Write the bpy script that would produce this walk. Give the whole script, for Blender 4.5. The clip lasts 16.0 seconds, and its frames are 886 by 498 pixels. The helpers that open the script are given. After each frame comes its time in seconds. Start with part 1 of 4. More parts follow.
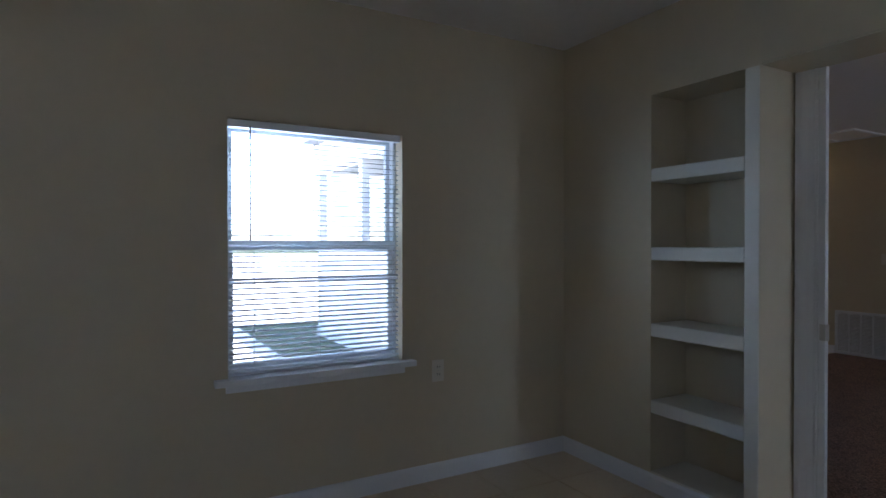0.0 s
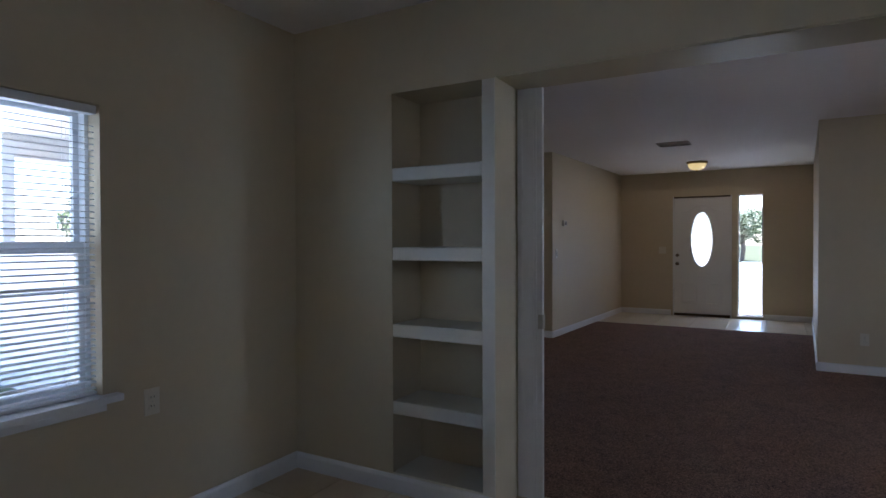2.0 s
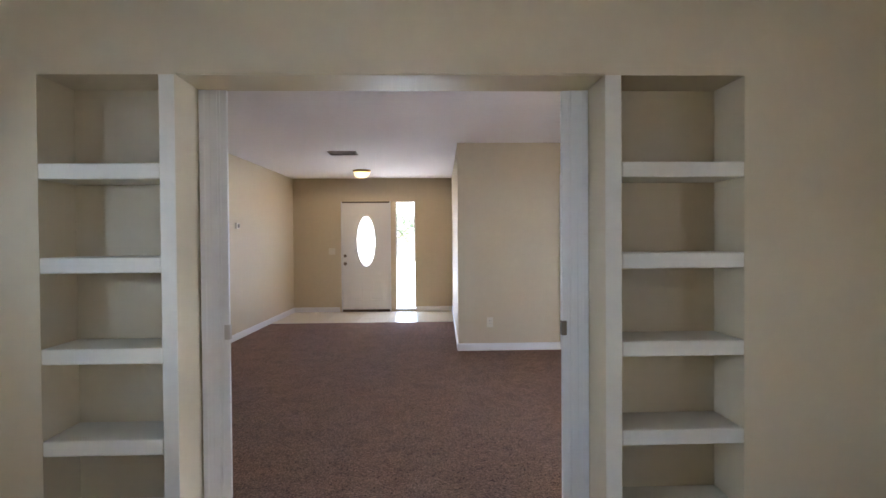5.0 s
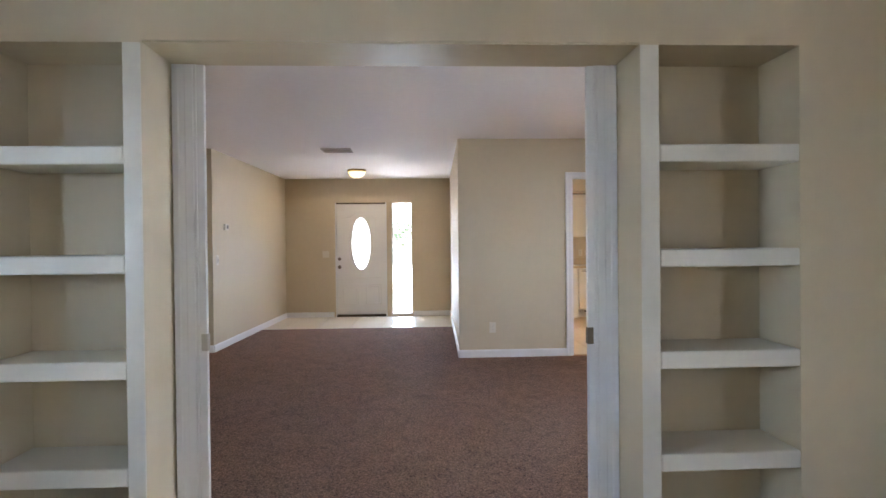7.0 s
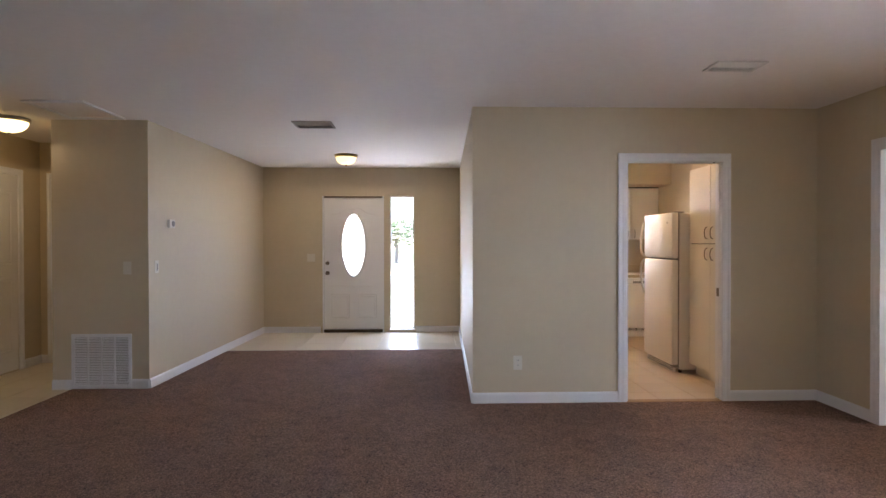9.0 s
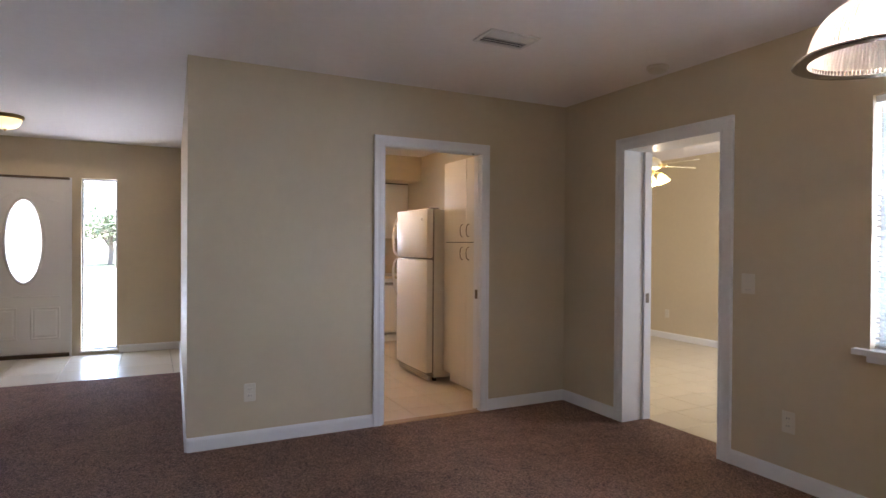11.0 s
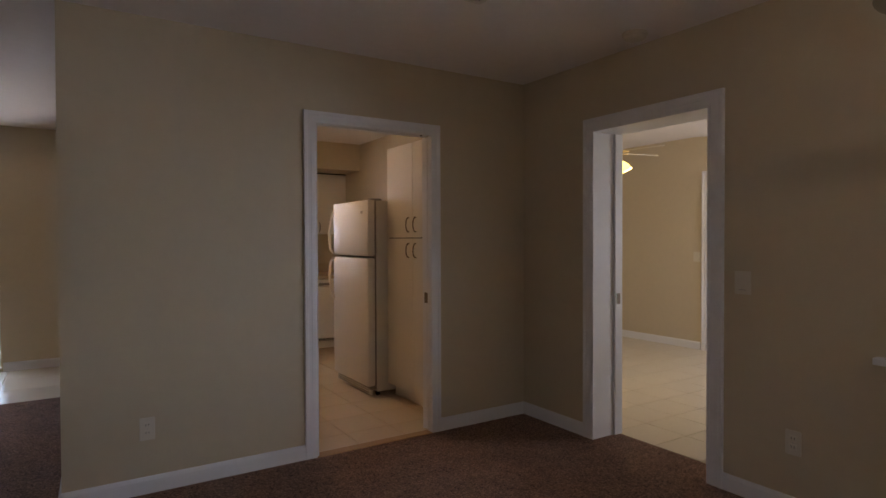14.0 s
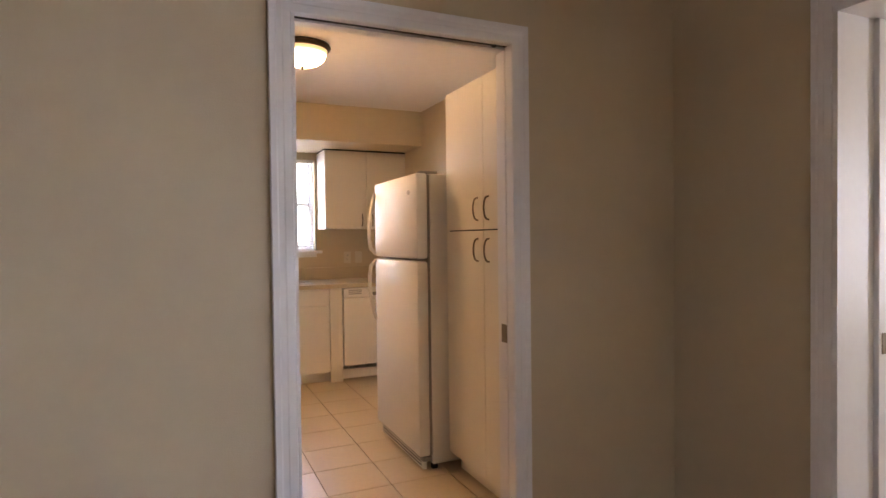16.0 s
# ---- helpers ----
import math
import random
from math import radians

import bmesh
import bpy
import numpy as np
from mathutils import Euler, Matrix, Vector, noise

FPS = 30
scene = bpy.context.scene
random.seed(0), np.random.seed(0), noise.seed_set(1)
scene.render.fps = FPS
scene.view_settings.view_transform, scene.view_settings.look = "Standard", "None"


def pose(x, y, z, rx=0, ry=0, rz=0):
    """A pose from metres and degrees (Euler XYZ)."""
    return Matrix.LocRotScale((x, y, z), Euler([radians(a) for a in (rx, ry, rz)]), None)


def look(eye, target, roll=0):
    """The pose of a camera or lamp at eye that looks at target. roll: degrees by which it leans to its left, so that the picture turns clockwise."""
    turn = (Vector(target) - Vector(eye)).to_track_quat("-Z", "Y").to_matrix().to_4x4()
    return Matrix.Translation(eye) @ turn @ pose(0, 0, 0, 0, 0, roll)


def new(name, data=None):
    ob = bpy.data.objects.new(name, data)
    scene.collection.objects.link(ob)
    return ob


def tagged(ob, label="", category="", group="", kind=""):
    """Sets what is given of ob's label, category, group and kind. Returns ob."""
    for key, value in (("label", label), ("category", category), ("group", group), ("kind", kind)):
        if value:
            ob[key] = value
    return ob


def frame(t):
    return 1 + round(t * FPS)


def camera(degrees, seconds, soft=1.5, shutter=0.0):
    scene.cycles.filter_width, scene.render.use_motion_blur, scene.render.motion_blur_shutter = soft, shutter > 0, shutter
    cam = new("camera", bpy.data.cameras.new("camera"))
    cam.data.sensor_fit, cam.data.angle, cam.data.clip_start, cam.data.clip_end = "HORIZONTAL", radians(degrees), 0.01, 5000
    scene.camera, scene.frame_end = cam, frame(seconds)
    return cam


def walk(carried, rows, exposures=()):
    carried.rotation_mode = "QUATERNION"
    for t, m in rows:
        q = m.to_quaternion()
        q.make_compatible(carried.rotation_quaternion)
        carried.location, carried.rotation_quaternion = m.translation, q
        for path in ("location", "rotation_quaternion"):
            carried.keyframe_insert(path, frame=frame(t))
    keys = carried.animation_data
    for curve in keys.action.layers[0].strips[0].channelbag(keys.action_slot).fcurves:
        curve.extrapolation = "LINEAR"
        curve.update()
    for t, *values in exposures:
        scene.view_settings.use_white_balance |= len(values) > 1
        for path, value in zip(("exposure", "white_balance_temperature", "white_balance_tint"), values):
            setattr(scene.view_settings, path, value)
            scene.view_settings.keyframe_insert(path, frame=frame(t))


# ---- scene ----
cam = camera(74.6, 16.0)
PATH = [
    (0, (0.455, 0.402, 1.258), (-1.285, 1.389, 1.243), 0.0),
    (0.5, (0.317, 0.294, 1.28), (-1.229, 1.562, 1.257), -0.3),
    (1, (0.247, 0.289, 1.276), (-1.142, 1.728, 1.25), -0.2),
    (1.5, (0.164, 0.334, 1.261), (-1.052, 1.921, 1.235), -0.2),
    (2, (0.09, 0.365, 1.274), (-0.908, 2.097, 1.248), -0.2),
    (2.5, (0.039, 0.365, 1.296), (-0.75, 2.202, 1.267), -0.1),
    (3, (0.026, 0.313, 1.294), (-0.549, 2.229, 1.268), -0.2),
    (3.5, (0.025, 0.293, 1.302), (-0.344, 2.259, 1.275), -0.3),
    (4, (0.024, 0.277, 1.305), (-0.137, 2.271, 1.277), -0.2),
    (4.5, (0.016, 0.275, 1.302), (0.015, 2.275, 1.276), -0.3),
    (4.7, (0.019, 0.274, 1.311), (0.069, 2.273, 1.278), -0.4),
    (6.8, (-0.041, 0.482, 1.285), (0.063, 2.48, 1.268), -0.5),
    (7, (-0.036, 0.623, 1.276), (0.054, 2.621, 1.258), -0.6),
    (7.5, (0.018, 1.015, 1.304), (0.043, 3.015, 1.285), -0.5),
    (8, (0.001, 1.431, 1.318), (0.008, 3.431, 1.298), -0.3),
    (8.2, (-0.006, 1.592, 1.322), (0.003, 3.592, 1.302), -0.3),
    (10.3, (0.182, 3.155, 1.313), (0.665, 5.096, 1.294), 0.4),
    (10.5, (0.204, 3.178, 1.304), (0.803, 5.086, 1.287), 0.4),
    (11, (0.229, 3.198, 1.293), (1.128, 4.985, 1.277), 0.4),
    (11.5, (0.236, 3.218, 1.282), (1.359, 4.873, 1.266), 0.3),
    (12, (0.259, 3.223, 1.288), (1.521, 4.775, 1.269), 0.1),
    (12.5, (0.276, 3.235, 1.291), (1.612, 4.724, 1.269), 0.0),
    (13, (0.291, 3.313, 1.301), (1.614, 4.813, 1.275), -0.1),
    (13.5, (0.343, 3.472, 1.301), (1.524, 5.086, 1.269), -0.3),
    (14, (0.481, 3.763, 1.3), (1.559, 5.447, 1.267), -0.2),
    (14.5, (0.693, 4.085, 1.283), (1.733, 5.794, 1.252), -0.1),
    (15, (0.962, 4.439, 1.292), (1.928, 6.19, 1.259), -0.3),
    (15.5, (1.162, 4.793, 1.307), (2.055, 6.582, 1.265), -0.4),
    (16, (1.378, 5.199, 1.277), (2.197, 7.022, 1.238), -0.7),
]
EXPOSURES = [(0.0, 2.6, 5400, 15), (0.5, 3.05, 5400, 16), (1.0, 2.9, 5400, 16), (1.5, 2.85, 5450, 17), (2.0, 2.55, 5550, 17), (2.5, 2.95, 6050, 19), (3.5, 3.65, 6200, 19), (4.0, 3.95, 6200, 18), (4.5, 4.28, 6150, 18), (7.0, 4.6, 6000, 16), (8.2, 4.4, 6000, 18), (10.5, 4.05, 5900, 20), (11.0, 3.95, 5900, 20), (12.5, 3.1, 5950, 22), (13.0, 2.9, 6050, 22), (13.5, 2.5, 6150, 22), (14.0, 2.88, 6400, 23), (14.5, 3.1, 6600, 24), (15.0, 3.4, 6700, 24), (16.0, 4.05, 6750, 25)]
walk(cam, [(t, look(eye, target, roll)) for t, eye, target, roll in PATH], EXPOSURES)

# ---- world and sun ----
world = bpy.data.worlds.new("sky")
world.use_nodes = True
scene.world = world
wn = world.node_tree
sky = wn.nodes.new("ShaderNodeTexSky")
sky.sky_type, sky.sun_disc = "NISHITA", False
sky.sun_elevation, sky.sun_rotation = radians(66), radians(45)
wn.links.new(sky.outputs[0], wn.nodes["Background"].inputs[0])
wn.nodes["Background"].inputs[1].default_value = 0.15
sun = new("sun", bpy.data.lights.new("sun", "SUN"))
sun.data.energy, sun.data.angle, sun.data.color = 4.8, radians(0.5), (1.0, 0.95, 0.88)
SUN_DIR = Vector((math.cos(radians(66)) * math.sin(radians(45)), math.cos(radians(66)) * math.cos(radians(45)), math.sin(radians(66))))
sun.matrix_world = look(SUN_DIR * 20, (0, 0, 0))


# ---- materials ----
def shader(name, base, rough=0.6, vary=0.06, scale=6.0, bump=0.0, bump_scale=200.0, metal=0.0, coat=0.0, spec=0.5, per_object=0.0, dirt=None):
    """A painted, plastic or mineral surface: two scales of colour variation and a fine relief."""
    m = bpy.data.materials.new(name)
    m.use_nodes = True
    nt = m.node_tree
    bsdf = nt.nodes["Principled BSDF"]
    bsdf.inputs["Roughness"].default_value = rough
    bsdf.inputs["Metallic"].default_value = metal
    bsdf.inputs["Specular IOR Level"].default_value = spec
    bsdf.inputs["Coat Weight"].default_value = coat
    tc = nt.nodes.new("ShaderNodeTexCoord")
    big, small = nt.nodes.new("ShaderNodeTexNoise"), nt.nodes.new("ShaderNodeTexNoise")
    big.inputs["Scale"].default_value, small.inputs["Scale"].default_value = scale * 0.2, scale * 6
    big.inputs["Detail"].default_value = small.inputs["Detail"].default_value = 4
    for n in (big, small):
        nt.links.new(tc.outputs["Object"], n.inputs["Vector"])
    mix = nt.nodes.new("ShaderNodeMath")
    mix.operation = "ADD"
    nt.links.new(big.outputs[0], mix.inputs[0])
    nt.links.new(small.outputs[0], mix.inputs[1])
    last = mix
    if per_object:
        info = nt.nodes.new("ShaderNodeObjectInfo")
        mul = nt.nodes.new("ShaderNodeMath")
        mul.operation, mul.inputs[1].default_value = "MULTIPLY", per_object
        nt.links.new(info.outputs["Random"], mul.inputs[0])
        last = nt.nodes.new("ShaderNodeMath")
        last.operation = "ADD"
        nt.links.new(mix.outputs[0], last.inputs[0])
        nt.links.new(mul.outputs[0], last.inputs[1])
    ramp = nt.nodes.new("ShaderNodeMapRange")
    ramp.inputs["From Min"].default_value, ramp.inputs["From Max"].default_value = 0.6, 1.4 + per_object
    ramp.inputs["To Min"].default_value, ramp.inputs["To Max"].default_value = 0, 1
    nt.links.new(last.outputs[0], ramp.inputs["Value"])
    col = nt.nodes.new("ShaderNodeMix")
    col.data_type = "RGBA"
    lo = dirt or [c * (1 - vary) for c in base]
    hi = [min(1, c * (1 + vary)) for c in base]
    col.inputs["A"].default_value, col.inputs["B"].default_value = (*lo, 1), (*hi, 1)
    nt.links.new(ramp.outputs[0], col.inputs["Factor"])
    nt.links.new(col.outputs["Result"], bsdf.inputs["Base Color"])
    if bump:
        fine, b = nt.nodes.new("ShaderNodeTexNoise"), nt.nodes.new("ShaderNodeBump")
        fine.inputs["Scale"].default_value, fine.inputs["Detail"].default_value = bump_scale, 3
        nt.links.new(tc.outputs["Object"], fine.inputs["Vector"])
        b.inputs["Strength"].default_value, b.inputs["Distance"].default_value = bump, 0.01
        nt.links.new(fine.outputs[0], b.inputs["Height"])
        nt.links.new(b.outputs[0], bsdf.inputs["Normal"])
    return m


def carpet(name):
    """Cut pile: twisted tufts about a centimetre wide, brushed into faint lighter and darker patches."""
    m = bpy.data.materials.new(name)
    m.use_nodes = True
    nt = m.node_tree
    bsdf = nt.nodes["Principled BSDF"]
    bsdf.inputs["Roughness"].default_value, bsdf.inputs["Specular IOR Level"].default_value, bsdf.inputs["Sheen Weight"].default_value = 0.95, 0.1, 0.06
    tc = nt.nodes.new("ShaderNodeTexCoord")
    tuft, patch, fleck = (nt.nodes.new("ShaderNodeTexNoise") for _ in range(3))
    for n, sc, de, di in ((tuft, 100, 2, 0.8), (patch, 5, 5, 1.2), (fleck, 230, 1, 0)):
        n.inputs["Scale"].default_value, n.inputs["Detail"].default_value, n.inputs["Distortion"].default_value = sc, de, di
        nt.links.new(tc.outputs["Object"], n.inputs["Vector"])
    add = nt.nodes.new("ShaderNodeMath")
    add.operation, add.inputs[1].default_value = "MULTIPLY_ADD", 0.2
    nt.links.new(patch.outputs[0], add.inputs[0])
    nt.links.new(tuft.outputs[0], add.inputs[2])
    add2 = nt.nodes.new("ShaderNodeMath")
    add2.operation, add2.inputs[1].default_value = "MULTIPLY_ADD", 0.35
    nt.links.new(fleck.outputs[0], add2.inputs[0])
    nt.links.new(add.outputs[0], add2.inputs[2])
    ramp = nt.nodes.new("ShaderNodeValToRGB")
    ramp.color_ramp.elements[0].position, ramp.color_ramp.elements[1].position = 0.56, 0.96
    ramp.color_ramp.elements[0].color, ramp.color_ramp.elements[1].color = (0.052, 0.030, 0.0215, 1), (0.385, 0.233, 0.166, 1)
    nt.links.new(add2.outputs[0], ramp.inputs[0])
    nt.links.new(ramp.outputs[0], bsdf.inputs["Base Color"])
    b = nt.nodes.new("ShaderNodeBump")
    b.inputs["Strength"].default_value, b.inputs["Distance"].default_value = 1.0, 0.012
    nt.links.new(tuft.outputs[0], b.inputs["Height"])
    nt.links.new(b.outputs[0], bsdf.inputs["Normal"])
    return m


def glow(name, colour, strength, base=(0.9, 0.88, 0.82)):
    m = shader(name, base, 0.35, 0.02)
    bsdf = m.node_tree.nodes["Principled BSDF"]
    bsdf.inputs["Emission Color"].default_value = (*colour, 1)
    bsdf.inputs["Emission Strength"].default_value = strength
    return m


def clear_glass(name, tint=(1, 1, 1), rough=0.0):
    m = bpy.data.materials.new(name)
    m.use_nodes = True
    bsdf = m.node_tree.nodes["Principled BSDF"]
    bsdf.inputs["Base Color"].default_value = (*tint, 1)
    bsdf.inputs["Transmission Weight"].default_value, bsdf.inputs["Roughness"].default_value, bsdf.inputs["IOR"].default_value = 1.0, rough, 1.45
    return m


M_WALL = shader("wall_paint", (0.595, 0.505, 0.355), 0.55, 0.03, 3, 0.12, 260)
M_CEIL = shader("ceiling_paint", (0.86, 0.815, 0.79), 0.8, 0.03, 3, 0.35, 120)
M_TRIM = shader("white_trim_paint", (0.81, 0.81, 0.82), 0.34, 0.025, 8)
M_SHELF = shader("shelf_paint", (0.68, 0.64, 0.56), 0.4, 0.03, 6, 0.05, 120)
M_CARPET = carpet("carpet_pile")
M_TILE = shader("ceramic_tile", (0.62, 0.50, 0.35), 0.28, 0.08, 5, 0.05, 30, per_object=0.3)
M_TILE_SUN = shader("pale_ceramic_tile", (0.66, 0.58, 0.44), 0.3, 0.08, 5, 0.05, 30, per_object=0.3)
M_GROUT = shader("grout", (0.34, 0.28, 0.20), 0.9, 0.15, 40, 0.3, 300)
M_DOOR = shader("door_paint", (0.80, 0.79, 0.77), 0.35, 0.02, 8, 0.04, 60)
M_CAB = shader("cabinet_laminate", (0.80, 0.76, 0.68), 0.45, 0.02, 6)
M_FRIDGE = shader("fridge_enamel", (0.82, 0.80, 0.76), 0.5, 0.02, 6, 0.05, 300)
M_COUNTER = shader("counter_laminate", (0.55, 0.45, 0.30), 0.35, 0.12, 20)
M_STEEL = shader("brushed_nickel", (0.55, 0.53, 0.50), 0.3, 0.06, 20, metal=1.0)
M_PULL = shader("dark_pewter", (0.20, 0.165, 0.13), 0.35, 0.1, 20, metal=0.9)
M_RIM = shader("dull_chrome", (0.38, 0.36, 0.34), 0.18, 0.05, 20, metal=1.0)
M_CHROME = shader("chrome", (0.8, 0.8, 0.8), 0.1, 0.02, 20, metal=1.0)
M_BRASS = shader("aged_brass", (0.45, 0.33, 0.16), 0.35, 0.1, 20, metal=1.0)
M_BRONZE = shader("dark_bronze", (0.10, 0.075, 0.05), 0.4, 0.1, 20, metal=0.8)
# near-black: small dark parts, and shade filled into gaps and slots as colour
M_DARK = shader("dark_parts_and_gap_shade", (0.03, 0.027, 0.025), 0.8, 0.1, 10)
M_GREY = shader("grey_seal", (0.28, 0.26, 0.24), 0.6, 0.05, 10)
M_PLASTIC = shader("white_plastic", (0.68, 0.63, 0.53), 0.35, 0.02, 10)
M_SLAT = shader("blind_slat", (0.82, 0.83, 0.85), 0.4, 0.02, 10)
M_VINYL = shader("window_vinyl", (0.74, 0.77, 0.81), 0.35, 0.02, 10)
M_WOOD = shader("oak_threshold", (0.42, 0.25, 0.12), 0.45, 0.2, 30, 0.1, 120)
M_BLADE = shader("fan_blade", (0.72, 0.66, 0.50), 0.4, 0.06, 12)
M_VENT = shader("vent_enamel", (0.70, 0.67, 0.63), 0.45, 0.04, 12)
# darker, browner enamel than the other register's
M_VENT_TAN = shader("dark_tan_vent_enamel", (0.34, 0.29, 0.25), 0.6, 0.1, 12)
M_LAWN = shader("lawn", (0.075, 0.085, 0.045), 0.9, 0.4, 3, 0.8, 30, spec=0.1)
M_DRIVE = shader("concrete_drive", (0.60, 0.58, 0.54), 0.85, 0.1, 2, 0.2, 60)
M_STUCCO = shader("white_stucco", (0.80, 0.80, 0.78), 0.85, 0.05, 5, 0.4, 120)
M_ROOF = shader("roof_shingle", (0.20, 0.18, 0.16), 0.9, 0.2, 12, 0.4, 60)
M_BARK = shader("bark", (0.16, 0.12, 0.09), 0.9, 0.3, 12, 0.6, 40)
M_LEAF = shader("foliage", (0.10, 0.13, 0.06), 0.6, 0.4, 6)
M_GLASS = clear_glass("window_glass")
M_LOUVRE = clear_glass("frosted_louvre_glass", (0.86, 0.88, 0.88), 0.4)
M_LOUVRE.node_tree.nodes["Principled BSDF"].inputs["Transmission Weight"].default_value = 0.3
M_OVAL = clear_glass("textured_door_glass", (0.98, 0.98, 1.0), 0.25)
M_LAMP_WARM = glow("lit_alabaster_glass", (1.0, 0.72, 0.26), 0.12)
M_LAMP_HALL = glow("lit_hall_glass", (1.0, 0.72, 0.25), 0.25)
M_LAMP_KITCHEN = glow("lit_kitchen_glass", (1.0, 0.62, 0.26), 5.6)
# the bowl glows most round the bulb at its foot and least at its rim
_nt = M_LAMP_KITCHEN.node_tree
_pos, _sep, _map = (_nt.nodes.new(k) for k in ("ShaderNodeTexCoord", "ShaderNodeSeparateXYZ", "ShaderNodeMapRange"))
_map.inputs["From Min"].default_value, _map.inputs["From Max"].default_value = -0.045, -0.105
_map.inputs["To Min"].default_value, _map.inputs["To Max"].default_value = 0.06, 5.2
_map.interpolation_type = "SMOOTHERSTEP"
_nt.links.new(_pos.outputs["Object"], _sep.inputs[0])
_nt.links.new(_sep.outputs["Z"], _map.inputs["Value"])
_nt.links.new(_map.outputs[0], _nt.nodes["Principled BSDF"].inputs["Emission Strength"])
M_FAN_GLASS = glow("lit_fan_glass", (1.0, 0.78, 0.10), 0.4)
M_BULB = glow("bulb", (1.0, 0.80, 0.5), 0.7)
M_PENDANT = clear_glass("ribbed_pendant_glass", (1.0, 0.93, 0.82), 0.42)


# ---- mesh helpers ----
def box(bm, x0, x1, y0, y1, z0, z1, bevel=0.0):
    r = bmesh.ops.create_cube(bm, size=1, matrix=Matrix.LocRotScale(((x0 + x1) / 2, (y0 + y1) / 2, (z0 + z1) / 2), None, (abs(x1 - x0), abs(y1 - y0), abs(z1 - z0))))
    if bevel:
        edges = {e for v in r["verts"] for e in v.link_edges}
        bmesh.ops.bevel(bm, geom=list(edges), offset=bevel, segments=2, affect="EDGES", profile=0.5)
    return bm


def boxes(*rows, bevel=0.0):
    bm = bmesh.new()
    for r in rows:
        box(bm, *r, bevel=bevel)
    return bm


def lathe(profile, steps=32, centre=(0, 0, 0)):
    """A body turned about z from (radius, height) pairs."""
    bm = bmesh.new()
    rings = []
    for r, z in profile:
        if r < 1e-5:
            rings.append([bm.verts.new((centre[0], centre[1], centre[2] + z))])
        else:
            rings.append([bm.verts.new((centre[0] + r * math.cos(2 * math.pi * k / steps), centre[1] + r * math.sin(2 * math.pi * k / steps), centre[2] + z)) for k in range(steps)])
    for a, b in zip(rings, rings[1:]):
        for k in range(steps):
            k2 = (k + 1) % steps
            if len(a) == 1 and len(b) > 1:
                bm.faces.new((a[0], b[k], b[k2]))
            elif len(b) == 1 and len(a) > 1:
                bm.faces.new((a[k], b[0], a[k2]))
            elif len(a) > 1:
                bm.faces.new((a[k], b[k], b[k2], a[k2]))
    bmesh.ops.recalc_face_normals(bm, faces=bm.faces)
    return bm


def tube(points, r, steps=8):
    """A round bar along points."""
    bm = bmesh.new()
    pts = [Vector(p) for p in points]
    rings = []
    for i, p in enumerate(pts):
        d = (pts[min(i + 1, len(pts) - 1)] - pts[max(i - 1, 0)]).normalized()
        a = d.orthogonal().normalized() if i == 0 else (rings[-1][1] - d * rings[-1][1].dot(d)).normalized()
        b = d.cross(a)
        rings.append(([bm.verts.new(p + r * (math.cos(2 * math.pi * k / steps) * a + math.sin(2 * math.pi * k / steps) * b)) for k in range(steps)], a))
    for (u, _), (v, _) in zip(rings, rings[1:]):
        for k in range(steps):
            bm.faces.new((u[k], v[k], v[(k + 1) % steps], u[(k + 1) % steps]))
    bm.faces.new(rings[0][0])
    bm.faces.new(rings[-1][0])
    bmesh.ops.recalc_face_normals(bm, faces=bm.faces)
    return bm


def prism(poly, z0, z1):
    bm = bmesh.new()
    lo, hi = [bm.verts.new((x, y, z0)) for x, y in poly], [bm.verts.new((x, y, z1)) for x, y in poly]
    n = len(poly)
    bm.faces.new(lo)
    bm.faces.new(hi)
    for k in range(n):
        bm.faces.new((lo[k], lo[(k + 1) % n], hi[(k + 1) % n], hi[k]))
    bmesh.ops.recalc_face_normals(bm, faces=bm.faces)
    return bm


def mesh_of(name, bm, material, smooth=False):
    me = bpy.data.meshes.new(name)
    bm.to_mesh(me)
    bm.free()
    me.materials.append(material)
    if smooth:
        me.polygons.foreach_set("use_smooth", [True] * len(me.polygons))
        me.set_sharp_from_angle(angle=radians(40))
    return me


def part(name, bm, material, parent, label="", smooth=False):
    """One mesh as a part of a thing."""
    ob = new(name, mesh_of(name, bm, material, smooth))
    ob.parent = parent
    return tagged(ob, label)


def thing(name, label, category, at=None, group="", kind=""):
    ob = new(name)
    ob.matrix_basis = at if at is not None else Matrix()
    return tagged(ob, label, category, group, kind)


def solid(name, bm, material, label, category, kind="structure", smooth=False, at=None, group=""):
    ob = new(name, mesh_of(name, bm, material, smooth))
    if at is not None:
        ob.matrix_basis = at
    return tagged(ob, label, category, group, kind)


